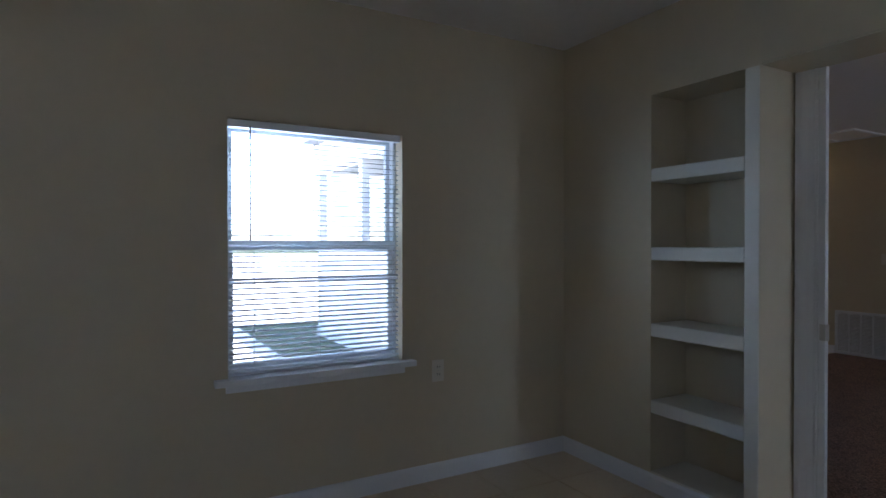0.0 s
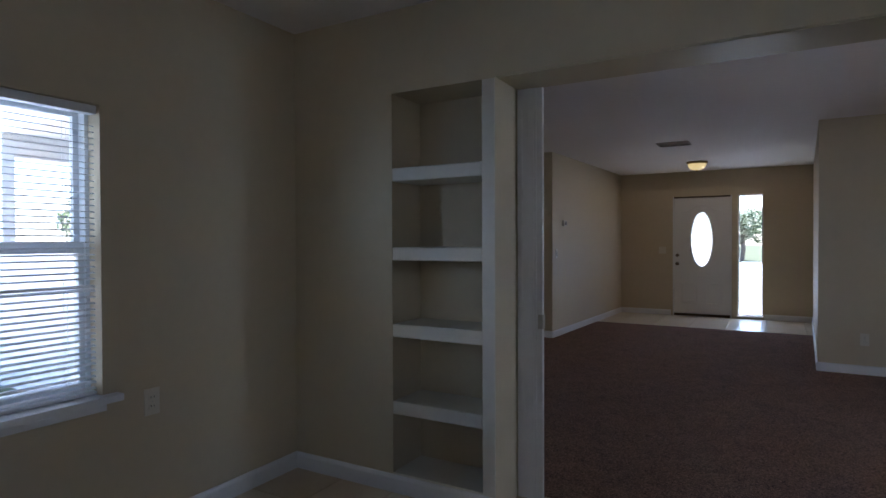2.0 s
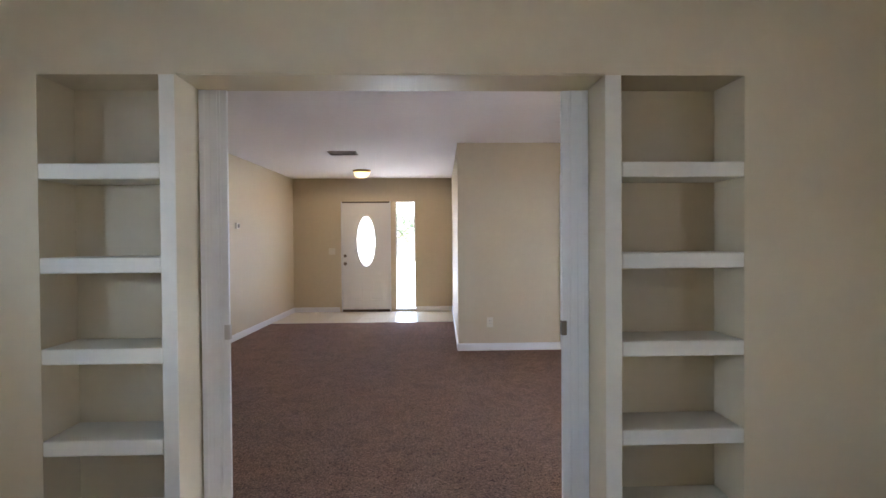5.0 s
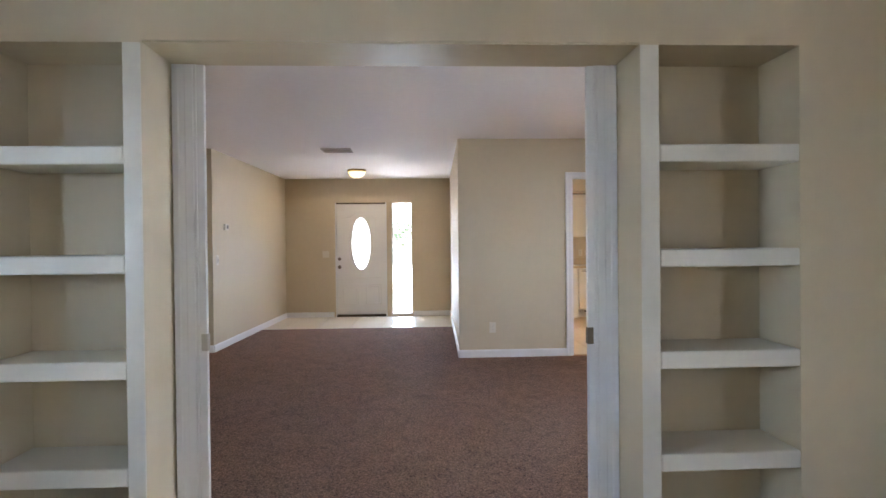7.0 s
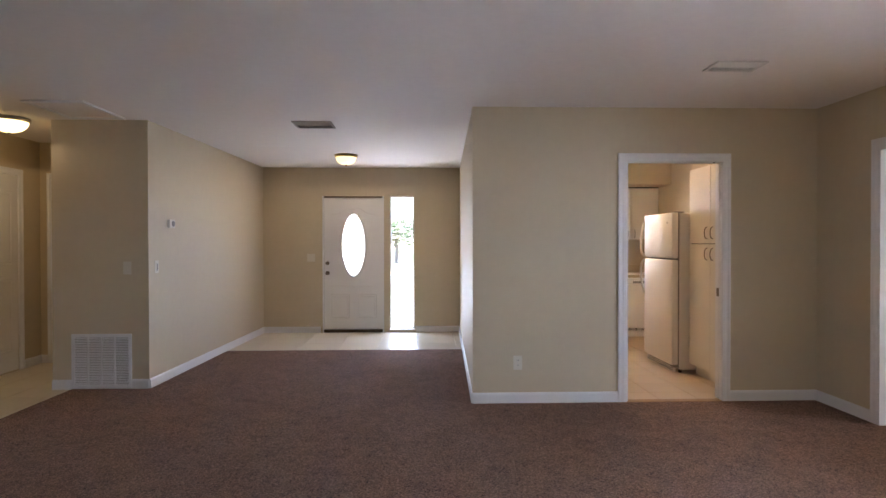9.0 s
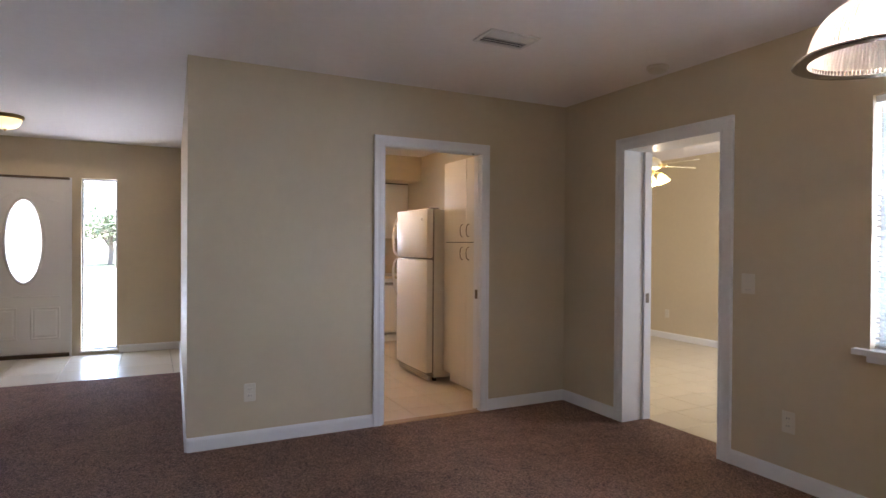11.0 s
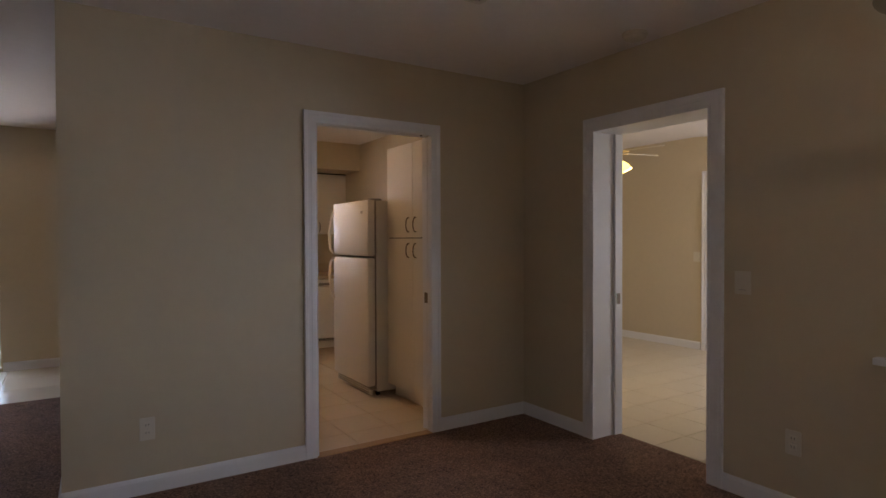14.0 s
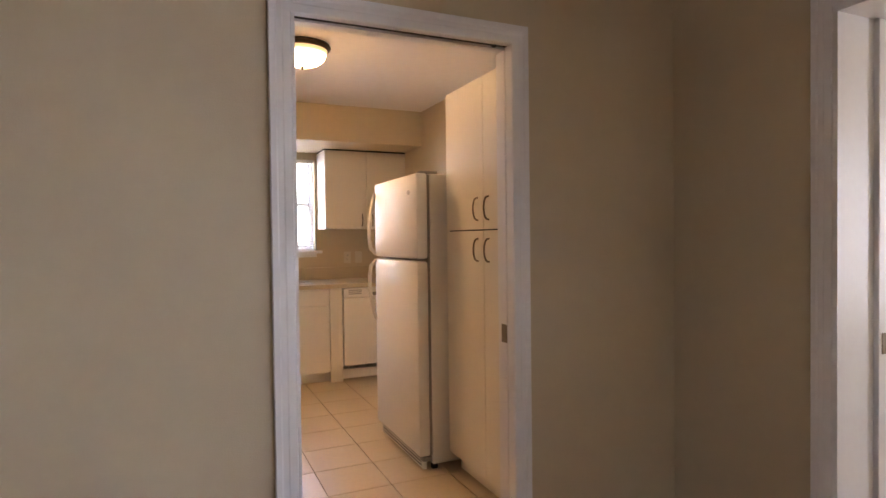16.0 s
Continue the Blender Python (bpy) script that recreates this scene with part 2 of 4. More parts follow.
def holed(axis, a, b, u0, u1, z0, z1, holes):
    """A wall from a to b in its thickness, running from u0 to u1, with openings (ua, ub, za, zb) cut through. axis: the way it faces."""
    bm = bmesh.new()
    us = sorted({u0, u1, *(min(max(h[k], u0), u1) for h in holes for k in (0, 1))})
    zs = sorted({z0, z1, *(min(max(h[k], z0), z1) for h in holes for k in (2, 3))})

    def open_at(i, j):
        if not (0 <= i < len(us) - 1 and 0 <= j < len(zs) - 1):
            return True
        u, z = (us[i] + us[i + 1]) / 2, (zs[j] + zs[j + 1]) / 2
        return any(h[0] < u < h[1] and h[2] < z < h[3] for h in holes)

    def quad(*pts):
        bm.faces.new([bm.verts.new((d, u, z) if axis == "x" else (u, d, z)) for d, u, z in pts])

    for i in range(len(us) - 1):
        for j in range(len(zs) - 1):
            if open_at(i, j):
                continue
            p, q, r, s = us[i], us[i + 1], zs[j], zs[j + 1]
            quad((a, p, r), (a, q, r), (a, q, s), (a, p, s))
            quad((b, p, r), (b, q, r), (b, q, s), (b, p, s))
            if open_at(i - 1, j):
                quad((a, p, r), (a, p, s), (b, p, s), (b, p, r))
            if open_at(i + 1, j):
                quad((a, q, r), (a, q, s), (b, q, s), (b, q, r))
            if open_at(i, j - 1):
                quad((a, p, r), (a, q, r), (b, q, r), (b, p, r))
            if open_at(i, j + 1):
                quad((a, p, s), (a, q, s), (b, q, s), (b, p, s))
    bmesh.ops.remove_doubles(bm, verts=bm.verts, dist=0.0005)
    bmesh.ops.recalc_face_normals(bm, faces=bm.faces)
    return bm


# ---- plan ----
CEIL = 2.44
X_WEST, X_EAST, Y_NICHE, Y_POCKET, Y_KITCHEN, Y_FRONT = -2.27, 3.315, 2.795, 3.065, 7.08, 10.97
SHELVES = (1.646, 1.246, 0.857, 0.464)
NICHES = ((-1.608, -1.10), (0.888, 1.437))
OPEN_X = (-1.033, 0.815)
WIN1 = (0.845, 1.705, 0.655, 1.825)
WIN2 = (3.855, 4.765, 0.80, 2.02)
WIN3 = (-0.85, -0.15, 0.60, 2.05)
SIDE_DOOR = (5.575, 6.40)
KIT_DOOR = (1.705, 2.505)
SIDELIGHT = (-0.477, -0.115, 0.045, 2.02)
FRONT_DOOR = (-1.475, -0.565)
KIT_WIN = (1.75, 2.585, 1.16, 2.06)

solid("wall_west", holed("x", X_WEST - 0.2, X_WEST, -2.2, 3.065, 0, CEIL, [WIN1]), M_WALL, "beige painted dining room wall with a window", "wall")
solid("wall_niche", holed("y", Y_NICHE, Y_POCKET, X_WEST, X_EAST, 0, CEIL, [(*OPEN_X, -1, 2.03), *[(a, b, 0.08, 2.022) for a, b in NICHES]]), M_WALL, "thick beige wall with built-in shelf niches beside a wide opening", "wall")
solid("wall_pocket", holed("y", Y_POCKET, Y_POCKET + 0.12, -3.34, X_EAST, 0, CEIL, [(-0.978, 0.762, -1, 2.12)]), M_WALL, "beige wall that holds the pocket doors", "wall")
solid("wall_east", holed("x", X_EAST, X_EAST + 0.235, -2.2, 7.2, 0, CEIL, [WIN2, WIN3, (*SIDE_DOOR, -1, 2.005)]), M_WALL, "beige painted outer wall with a window and a doorway", "wall")
solid("wall_kitchen", holed("y", Y_KITCHEN, Y_KITCHEN + 0.12, 0.43, X_EAST, 0, CEIL, [(KIT_DOOR[0], KIT_DOOR[1] + 0.02, -1, 2.01)]), M_WALL, "beige painted wall with the kitchen doorway", "wall")
solid("wall_foyer_east", prism([(0.434, 7.2), (0.554, 7.2), (0.678, Y_FRONT), (0.558, Y_FRONT)], 0, CEIL), M_WALL, "beige painted foyer wall", "wall")
solid("wall_front", holed("y", Y_FRONT, Y_FRONT + 0.2, -3.33, 3.55, 0, CEIL, [(*FRONT_DOOR, -1, 2.02), SIDELIGHT, KIT_WIN]), M_WALL, "beige painted front wall with door and sidelight", "wall")
solid("wall_closet", prism([(-3.33, 7.68), (-2.471, 7.68), (-2.339, Y_FRONT), (-3.33, Y_FRONT)], 0, CEIL), M_WALL, "beige painted block between hall and foyer", "wall")
solid("wall_kitchen_east", boxes((3.42, 3.55, 7.2, Y_FRONT, 0, CEIL)), M_WALL, "beige painted kitchen wall", "wall")
solid("wall_living_west", boxes((-3.34, -3.16, 3.065, 6.3, 0, CEIL)), M_WALL, "plain beige painted living room wall", "wall")
solid("wall_hall_west", boxes((-4.34, -4.22, 6.3, 8.9, 0, CEIL)), M_WALL, "beige painted hall wall", "wall")
solid("wall_hall_south", boxes((-4.34, -3.16, 6.3, 6.42, 0, CEIL)), M_WALL, "beige painted wall at the hall's end", "wall")
solid("wall_hall_north", holed("y", 8.9, 9.02, -4.34, -3.33, 0, CEIL, [(-4.07, -3.38, -1, 2.03)]), M_WALL, "beige painted hall end wall with a door", "wall")
solid("wall_south", boxes((X_WEST - 0.2, X_EAST + 0.235, -2.4, -2.2, 0, CEIL)), M_WALL, "plain beige wall closing the dining room", "wall")
solid("wall_sunroom_east", holed("x", 6.67, 6.82, 4.95, 10.0, 0, 2.7, [(6.93, 7.765, -1, 2.01)]), M_WALL, "beige painted sunroom wall with a white door", "wall")
solid("wall_sunroom_north", boxes((3.55, 6.67, 9.88, 10.0, 0, 2.7)), M_WALL, "beige painted sunroom end wall", "wall")
solid("wall_sunroom_south", holed("y", 4.95, 5.07, 3.55, 6.67, 0, 2.3, [(4.55, 5.0, 0.75, 1.95), (5.5, 6.3, 0.75, 1.95)]), M_STUCCO, "white sunroom wall with louvred windows", "wall")
solid("kitchen_soffit", boxes((0.68, 3.42, 10.2, Y_FRONT, 2.125, CEIL)), M_WALL, "beige soffit above the kitchen cabinets", "soffit")
solid("ceiling", boxes((-4.34, 3.55, -2.4, 11.17, CEIL, CEIL + 0.12)), M_CEIL, "white ceiling with light knockdown texture", "ceiling")
bmc = bmesh.new()
prof = [(5.0, 2.22), (7.95, 2.49), (10.0, 2.49)]
vs = [[bmc.verts.new((x, y, z + dz)) for y, z in prof] for x, dz in ((3.55, 0), (6.82, 0), (6.82, 0.1), (3.55, 0.1))]
for k in range(2):
    for r in range(4):
        bmc.faces.new((vs[r][k], vs[r][k + 1], vs[(r + 1) % 4][k + 1], vs[(r + 1) % 4][k]))
bmesh.ops.recalc_face_normals(bmc, faces=bmc.faces)
solid("ceiling_sunroom", bmc, M_CEIL, "white sloping sunroom ceiling", "ceiling")
# unseen sun blocker: eaves keep sun off windows, west end shades the lawn
solid("roof", prism([(-9.5, 3.0), (-2.95, 3.0), (-2.95, -2.9), (4.1, -2.9), (4.1, 4.6), (7.3, 4.6), (7.3, 11.9), (-9.5, 11.9)], 2.72, 2.86), M_ROOF, "roof slab with eaves, stretched west to shade the lawn", "roof")

solid("eaves_soffit", prism([(-9.48, 3.02), (-2.97, 3.02), (-2.97, -2.88), (4.08, -2.88), (4.08, 4.62), (7.28, 4.62), (7.28, 11.88), (-9.48, 11.88)], 2.703, 2.7195), M_STUCCO, "white painted soffit under the eaves", "soffit")

# floors
solid("floor", boxes((-4.34, 6.82, -2.4, 11.17, -0.2, -0.012)), M_GROUT, "slab with grout bed under tile and carpet", "floor")
solid("carpet", prism([(-3.16, 3.13), (X_EAST, 3.13), (X_EAST, SIDE_DOOR[0]), (3.545, SIDE_DOOR[0]), (3.545, SIDE_DOOR[1]), (X_EAST, SIDE_DOOR[1]), (X_EAST, 7.08), (0.432, 7.08), (0.512, 9.52), (-2.40, 9.52), (-2.471, 7.68), (-3.16, 7.68)], -0.011, 0.004), M_CARPET, "brown cut-pile carpet", "carpet")
solid("ground", boxes((-200, 200, -200, 200, -0.5, -0.21)), M_LAWN, "mown lawn round the house", "ground")
solid("driveway", boxes((-9, 7, 12.5, 42.0, -0.209, -0.2)), M_DRIVE, "wide pale concrete drive before the house", "road")
# extent made up: a pale reflector that sends sunlight in at the east windows
solid("side_patio", boxes((3.55, 60.0, -40.0, 4.94, -0.209, -0.15)), M_DRIVE, "pale concrete side patio, stretched far out to bounce light indoors", "pavement")
solid("front_walk", boxes((-2.2, 0.6, 11.17, 12.5, -0.209, -0.03)), M_DRIVE, "pale concrete front walk", "pavement")


# ---- trim ----
def baseboards():
    h, t = 0.09, 0.014
    runs = [
        ((X_WEST, -2.2), (X_WEST, Y_NICHE), (1, 0)), ((X_WEST, Y_NICHE), (-1.033, Y_NICHE), (0, -1)), ((0.815, Y_NICHE), (X_EAST, Y_NICHE), (0, -1)),
        ((0.43, 7.08), (1.652, 7.08), (0, -1)), ((2.566, 7.08), (X_EAST, 7.08), (0, -1)),
        ((X_EAST, 3.185), (X_EAST, 5.505), (-1, 0)), ((X_EAST, 6.475), (X_EAST, 7.08), (-1, 0)),
        ((0.43, 7.08), (0.558, Y_FRONT), (-1, 0)), ((-2.471, 7.68), (-2.339, Y_FRONT), (1, 0)),
        ((-3.33, 7.68), (-3.165, 7.68), (0, -1)), ((-2.62, 7.68), (-2.471, 7.68), (0, -1)),
        ((-2.339, Y_FRONT), (-1.50, Y_FRONT), (0, -1)), ((-0.10, Y_FRONT), (0.558, Y_FRONT), (0, -1)),
        ((6.67, 7.85), (6.67, 9.88), (-1, 0)), ((3.55, 9.88), (6.67, 9.88), (0, -1)), ((6.67, 5.07), (6.67, 6.86), (-1, 0)),
        ((-4.22, 6.42), (-4.22, 7.72), (1, 0)), ((-4.22, 8.62), (-4.22, 8.9), (1, 0)), ((-4.22, 8.9), (-4.15, 8.9), (0, -1)),
    ]
    for (ax, ay), (bx, by), (nx, ny) in runs:
        bm = bmesh.new()
        sect = [(0, 0.001), (t, 0.001), (t, h - 0.018), (t * 0.7, h - 0.006), (t * 0.35, h), (0, h)]
        ends = [[bm.verts.new((x + nx * d, y + ny * d, z)) for d, z in sect] for x, y in ((ax, ay), (bx, by))]
        n = len(sect)
        for k in range(n):
            bm.faces.new((ends[0][k], ends[1][k], ends[1][(k + 1) % n], ends[0][(k + 1) % n]))
        bm.faces.new(ends[0])
        bm.faces.new(ends[1])
        bmesh.ops.recalc_face_normals(bm, faces=bm.faces)
        solid("baseboard", bm, M_TRIM, "white painted wooden baseboard", "baseboard")


baseboards()
CASING = [(0, 0), (0, 0.012), (0.004, 0.0155), (0.028, 0.016), (0.033, 0.0145), (0.050, 0.0145), (0.056, 0.0175), (0.073, 0.018), (0.076, 0.015), (0.076, 0)]


def casing_piece(p, q, side, out, mitre0=0.0, mitre1=0.0, width=0.076):
    """A moulded casing board from p to q. side: unit way in which its width grows, out: unit way off the wall; mitre: how far each end shifts per width."""
    bm = bmesh.new()
    p, q, side, out = Vector(p), Vector(q), Vector(side), Vector(out)
    along = (q - p).normalized()
    k = width / 0.076
    rows = []
    for base, m in ((p, -mitre0), (q, mitre1)):
        rows.append([bm.verts.new(base + side * w * k + out * d + along * m * w * k) for w, d in CASING])
    n = len(CASING)
    for i in range(n):
        bm.faces.new((rows[0][i], rows[1][i], rows[1][(i + 1) % n], rows[0][(i + 1) % n]))
    bm.faces.new(rows[0])
    bm.faces.new(rows[1])
    bmesh.ops.recalc_face_normals(bm, faces=bm.faces)
    return bm


def door_casing(name, axis, plane, out, u0, u1, top, label, width=0.076, head=True):
    """Casing round a doorway on the wall face at plane; out is +1 or -1 along axis."""
    th = thing(name, label, "door frame", kind="structure")
    P = (lambda u, z: (plane, u, z)) if axis == "x" else (lambda u, z: (u, plane, z))
    S = (lambda s: (0, s, 0)) if axis == "x" else (lambda s: (s, 0, 0))
    O = (out, 0, 0) if axis == "x" else (0, out, 0)
    m = 1.0 if head else 0.0
    part("casing", casing_piece(P(u0, 0), P(u0, top), S(-1), O, 0, m, width), M_TRIM, th)
    part("casing", casing_piece(P(u1, 0), P(u1, top), S(1), O, 0, m, width), M_TRIM, th)
    if head:
        part("casing_head", casing_piece(P(u0, top), P(u1, top), (0, 0, 1), O, 1, 1, width), M_TRIM, th)
    return th


# kitchen doorway: casing, split jamb of a pocket door, strike plate
kd = door_casing("door_frame", "y", Y_KITCHEN, -1, KIT_DOOR[0], KIT_DOOR[1], 1.99, "white moulded door casing round the kitchen doorway", 0.072)
J0, J1 = KIT_DOOR
part("jamb", boxes((J1, J1 + 0.0195, 7.0805, 7.114, 0.004, 1.99)), M_TRIM, kd)
part("jamb", boxes((J1 + 0.009, J1 + 0.0195, 7.17, 7.2, 0.004, 1.99)), M_TRIM, kd)
# black strip in place of the shade inside the door pocket
part("pocket_slot", boxes((J1 + 0.0165, J1 + 0.0195, 7.114, 7.17, 0.004, 1.99)), M_DARK, kd)
pd = part("pocket_door_edge", boxes((J1 + 0.003, J1 + 0.0164, 7.126, 7.163, 0.012, 1.988), bevel=0.002), M_TRIM, kd, "white edge of the pocket door slid into the wall")
part("latch", boxes((J1 + 0.001, J1 + 0.0029, 7.124, 7.164, 0.87, 0.94), bevel=0.0006), M_PULL, pd, "dark metal edge latch")
part("jamb", boxes((J0 + 0.001, J0 + 0.010, 7.068, 7.115, 0.004, 1.985), (J0 + 0.001, J0 + 0.010, 7.155, 7.2, 0.004, 1.985)), M_TRIM, kd)
part("head_jamb", boxes((J0, J1 + 0.0195, 7.0805, 7.1, 1.992, 2.0095)), M_TRIM, kd)
part("head_jamb", boxes((J0, J1 + 0.0195, 7.15, 7.2, 1.996, 2.0095)), M_TRIM, kd)
# black strip for the shade up in the door track
part("track_slot", boxes((J0, J1 + 0.0195, 7.1, 7.15, 2.004, 2.0095)), M_DARK, kd)
part("guide", boxes((J1 - 0.05, J1 - 0.034, 7.118, 7.132, 1.99, 2.004), bevel=0.003), M_DARK, kd, "small dark door guide")
solid("threshold", boxes((KIT_DOOR[0], KIT_DOOR[1], 7.06, 7.13, -0.005, 0.010), bevel=0.004), M_WOOD, "narrow wooden threshold strip under the kitchen doorway", "threshold")

# sunroom doorway: deep white jambs
sd = door_casing("door_frame", "x", X_EAST, -1, SIDE_DOOR[0], SIDE_DOOR[1], 2.0, "white moulded casing and deep jambs of the sunroom doorway", 0.072)
part("jamb", boxes((3.30, 3.56, SIDE_DOOR[1] - 0.016, SIDE_DOOR[1] - 0.001, 0.005, 2.003)), M_TRIM, sd)
part("jamb", boxes((3.30, 3.56, SIDE_DOOR[0] + 0.001, SIDE_DOOR[0] + 0.016, 0.005, 2.003)), M_TRIM, sd)
part("head_jamb", boxes((3.30, 3.56, SIDE_DOOR[0] + 0.016, SIDE_DOOR[1] - 0.016, 1.985, 2.003)), M_TRIM, sd)
part("door_stop", boxes((3.49, 3.56, SIDE_DOOR[1] - 0.034, SIDE_DOOR[1] - 0.016, 0.005, 1.984), bevel=0.003), M_TRIM, sd)
part("door_stop", boxes((3.49, 3.56, SIDE_DOOR[0] + 0.016, SIDE_DOOR[0] + 0.034, 0.005, 1.984), bevel=0.003), M_TRIM, sd)
part("strike_plate", boxes((3.505, 3.535, SIDE_DOOR[1] - 0.037, SIDE_DOOR[1] - 0.034, 0.87, 0.94)), M_PULL, sd, "dark metal strike plate")

# wide opening: moulded casing set back in the thick wall, narrow jamb strips, pocket doors slid away
op = thing("door_frame", "white moulded casing with narrow jamb strips in the wide opening", "door frame", kind="structure")
for s, x0, x1 in ((-1, -0.943, -0.902), (1, 0.727, 0.686)):
    part("casing", casing_piece((x0, Y_POCKET - 0.0005, 0.004), (x0, Y_POCKET - 0.0005, 2.021), (s, 0, 0), (0, -1, 0), width=0.087), M_TRIM, op)
    part("jamb", boxes((min(x0 - s * 0.001, x1), max(x0 - s * 0.001, x1), 3.054, 3.078, 0.004, 2.021), bevel=0.002), M_TRIM, op)
    part("bead", boxes((min(x0 - s * 0.001, x0 - s * 0.012), max(x0 - s * 0.001, x0 - s * 0.012), 3.047, 3.054, 0.004, 2.021), bevel=0.002), M_TRIM, op)
    part("latch_plate", boxes((min(x1 - s * 0.003, x1 + s * 0.022), max(x1 - s * 0.003, x1 + s * 0.022), 3.051, 3.0815, 0.845, 0.915), bevel=0.001), M_PULL if s > 0 else M_STEEL, op, "small metal latch plate")
    part("door_edge", boxes((min(s * 0.0 + (0.7625 if s > 0 else -0.9785), (0.749 if s > 0 else -0.965)), max((0.7625 if s > 0 else -0.9785), (0.749 if s > 0 else -0.965)), 3.107, 3.143, 0.012, 2.02)), M_DOOR, op, "edge of a white pocket door slid into the wall")
solid("header", boxes((-1.03, 0.812, 2.80, 3.072, 2.0225, 2.029)), shader("gloss_header_paint", (0.585, 0.505, 0.345), 0.45, 0.03, 3), "glossy beige soffit board of the wide opening", "trim")


# ---- niche shelves ----
def bookcase(x0, x1, face):
    th = thing("built_in_shelf", "built-in cream shelf niche with five open compartments", "shelf", pose((x0 + x1) / 2, Y_NICHE, 0), group="shelf niches beside the opening")
    w = (x1 - x0) / 2
    for z in SHELVES:
        part("shelf_board", boxes((-w + 0.001, w - 0.001, -0.002, 0.266, z - 0.068, z), bevel=0.006), M_SHELF, th)
    part("shelf_board", boxes((-w + 0.001, w - 0.001, -0.003, 0.266, 0.06, 0.1), bevel=0.004), M_SHELF, th)
    return th


for a, b in NICHES:
    bookcase(a, b, 1)
for x0, x1 in ((OPEN_X[0], NICHES[0][1]), (NICHES[1][0], OPEN_X[1])):
    solid("stile", boxes((min(x0, x1) + 0.001, max(x0, x1) - 0.001, Y_NICHE - 0.004, Y_NICHE + 0.02, 0.0, 2.0215), bevel=0.003), M_SHELF, "cream painted stile between shelf niche and opening", "trim")


# ---- windows ----
def window_unit(name, axis, inner, out, u0, u1, z0, z1, label, depth=0.08, blind=True, tilt=12.0, sill=True, wand=True, bunch=None):
    """A single-hung window set back in its wall, with frame, two sashes, panes, stool, apron and a slatted blind. out: +1 or -1 along axis to the outside."""
    th = thing(name, label, "window", kind="structure")
    def B(d0, d1, a, b, c, d):
        lo, hi = sorted((inner + out * d0, inner + out * d1))
        return (lo, hi, a, b, c, d) if axis == "x" else (a, b, lo, hi, c, d)
    f, zm = 0.017, z0 + (z1 - z0) * 0.512
    part("window_frame", boxes(B(depth, depth + 0.08, u0 + 0.001, u0 + f, z0 + 0.001, z1 - 0.001), B(depth, depth + 0.08, u1 - f, u1 - 0.001, z0 + 0.001, z1 - 0.001), B(depth, depth + 0.08, u0 + f, u1 - f, z1 - f, z1 - 0.001), B(depth, depth + 0.08, u0 + f, u1 - f, z0 + 0.001, z0 + f)), M_VINYL, th)
    for lo, hi, d in ((z0 + f, zm + 0.022, depth + 0.012), (zm - 0.022, z1 - f, depth + 0.044)):
        s, foot, head = 0.022, 0.044 if lo > zm - 0.1 else 0.036, 0.022 if lo > zm - 0.1 else 0.044
        sash = part("sash", boxes(B(d, d + 0.028, u0 + f, u0 + f + s, lo, hi), B(d, d + 0.028, u1 - f - s, u1 - f, lo, hi), B(d, d + 0.028, u0 + f + s, u1 - f - s, hi - head, hi), B(d, d + 0.028, u0 + f + s, u1 - f - s, lo, lo + foot)), M_VINYL, th)
        pane = part("pane", boxes(B(d + 0.012, d + 0.016, u0 + f + s, u1 - f - s, lo + foot, hi - head)), M_GLASS, sash)
        pane.visible_shadow = False
    if sill:
        part("window_sill", boxes(B(-0.0005, depth, u0 + 0.001, u1 - 0.001, z0 - 0.020, z0 + 0.004), B(-0.05, -0.001, u0 - 0.06, u1 + 0.06, z0 - 0.024, z0 + 0.0045), bevel=0.002), M_TRIM, th)
        part("apron", boxes(B(-0.014, -0.001, u0 - 0.01, u1 + 0.01, z0 - 0.06, z0 - 0.024), bevel=0.003), M_TRIM, th)
    if blind:
        bl = thing("window_blind", "white horizontal slatted blind, lowered with open slats", "blind", group="window blinds")
        part("headrail", boxes(B(0.012, 0.055, u0 + 0.006, u1 - 0.006, z1 - 0.036, z1 - 0.002), bevel=0.002), M_SLAT, bl)
        part("bottom_rail", boxes(B(0.02, 0.048, u0 + 0.01, u1 - 0.01, z0 + 0.008, z0 + 0.022), bevel=0.003), M_SLAT, bl)
        pitch = 0.0245
        n = int((z1 - z0 - 0.07) / pitch)

        def slat_mesh(turn):
            bm = bmesh.new()
            pts = [(-0.0125, -0.0012), (-0.006, 0.0012), (0.0, 0.002), (0.006, 0.0012), (0.0125, -0.0012)]
            c, s_ = math.cos(radians(turn)), math.sin(radians(turn))
            ends = []
            for u in (u0 + 0.01, u1 - 0.01):
                row = []
                for d, z in pts:
                    dd, zz = 0.034 + d * c - z * s_, d * s_ + z * c
                    row.append((inner + out * dd, u, zz) if axis == "x" else (u, inner + out * dd, zz))
                ends.append([bm.verts.new(p) for p in row])
            for a in range(4):
                bm.faces.new((ends[0][a], ends[0][a + 1], ends[1][a + 1], ends[1][a]))
            r = bmesh.ops.extrude_face_region(bm, geom=bm.faces[:])
            bmesh.ops.translate(bm, verts=[g for g in r["geom"] if isinstance(g, bmesh.types.BMVert)], vec=(0, 0, -0.0006))
            bmesh.ops.recalc_face_normals(bm, faces=bm.faces)
            return mesh_of("slat", bm, M_SLAT)

        rnd = random.Random(round(100 * u0))
        usual, lower, bunched = slat_mesh(tilt), slat_mesh(tilt + 3), slat_mesh(tilt + 15)
        for k in range(n):
            z = z0 + 0.034 + k * pitch
            near = bunch is not None and abs(z - bunch) < pitch
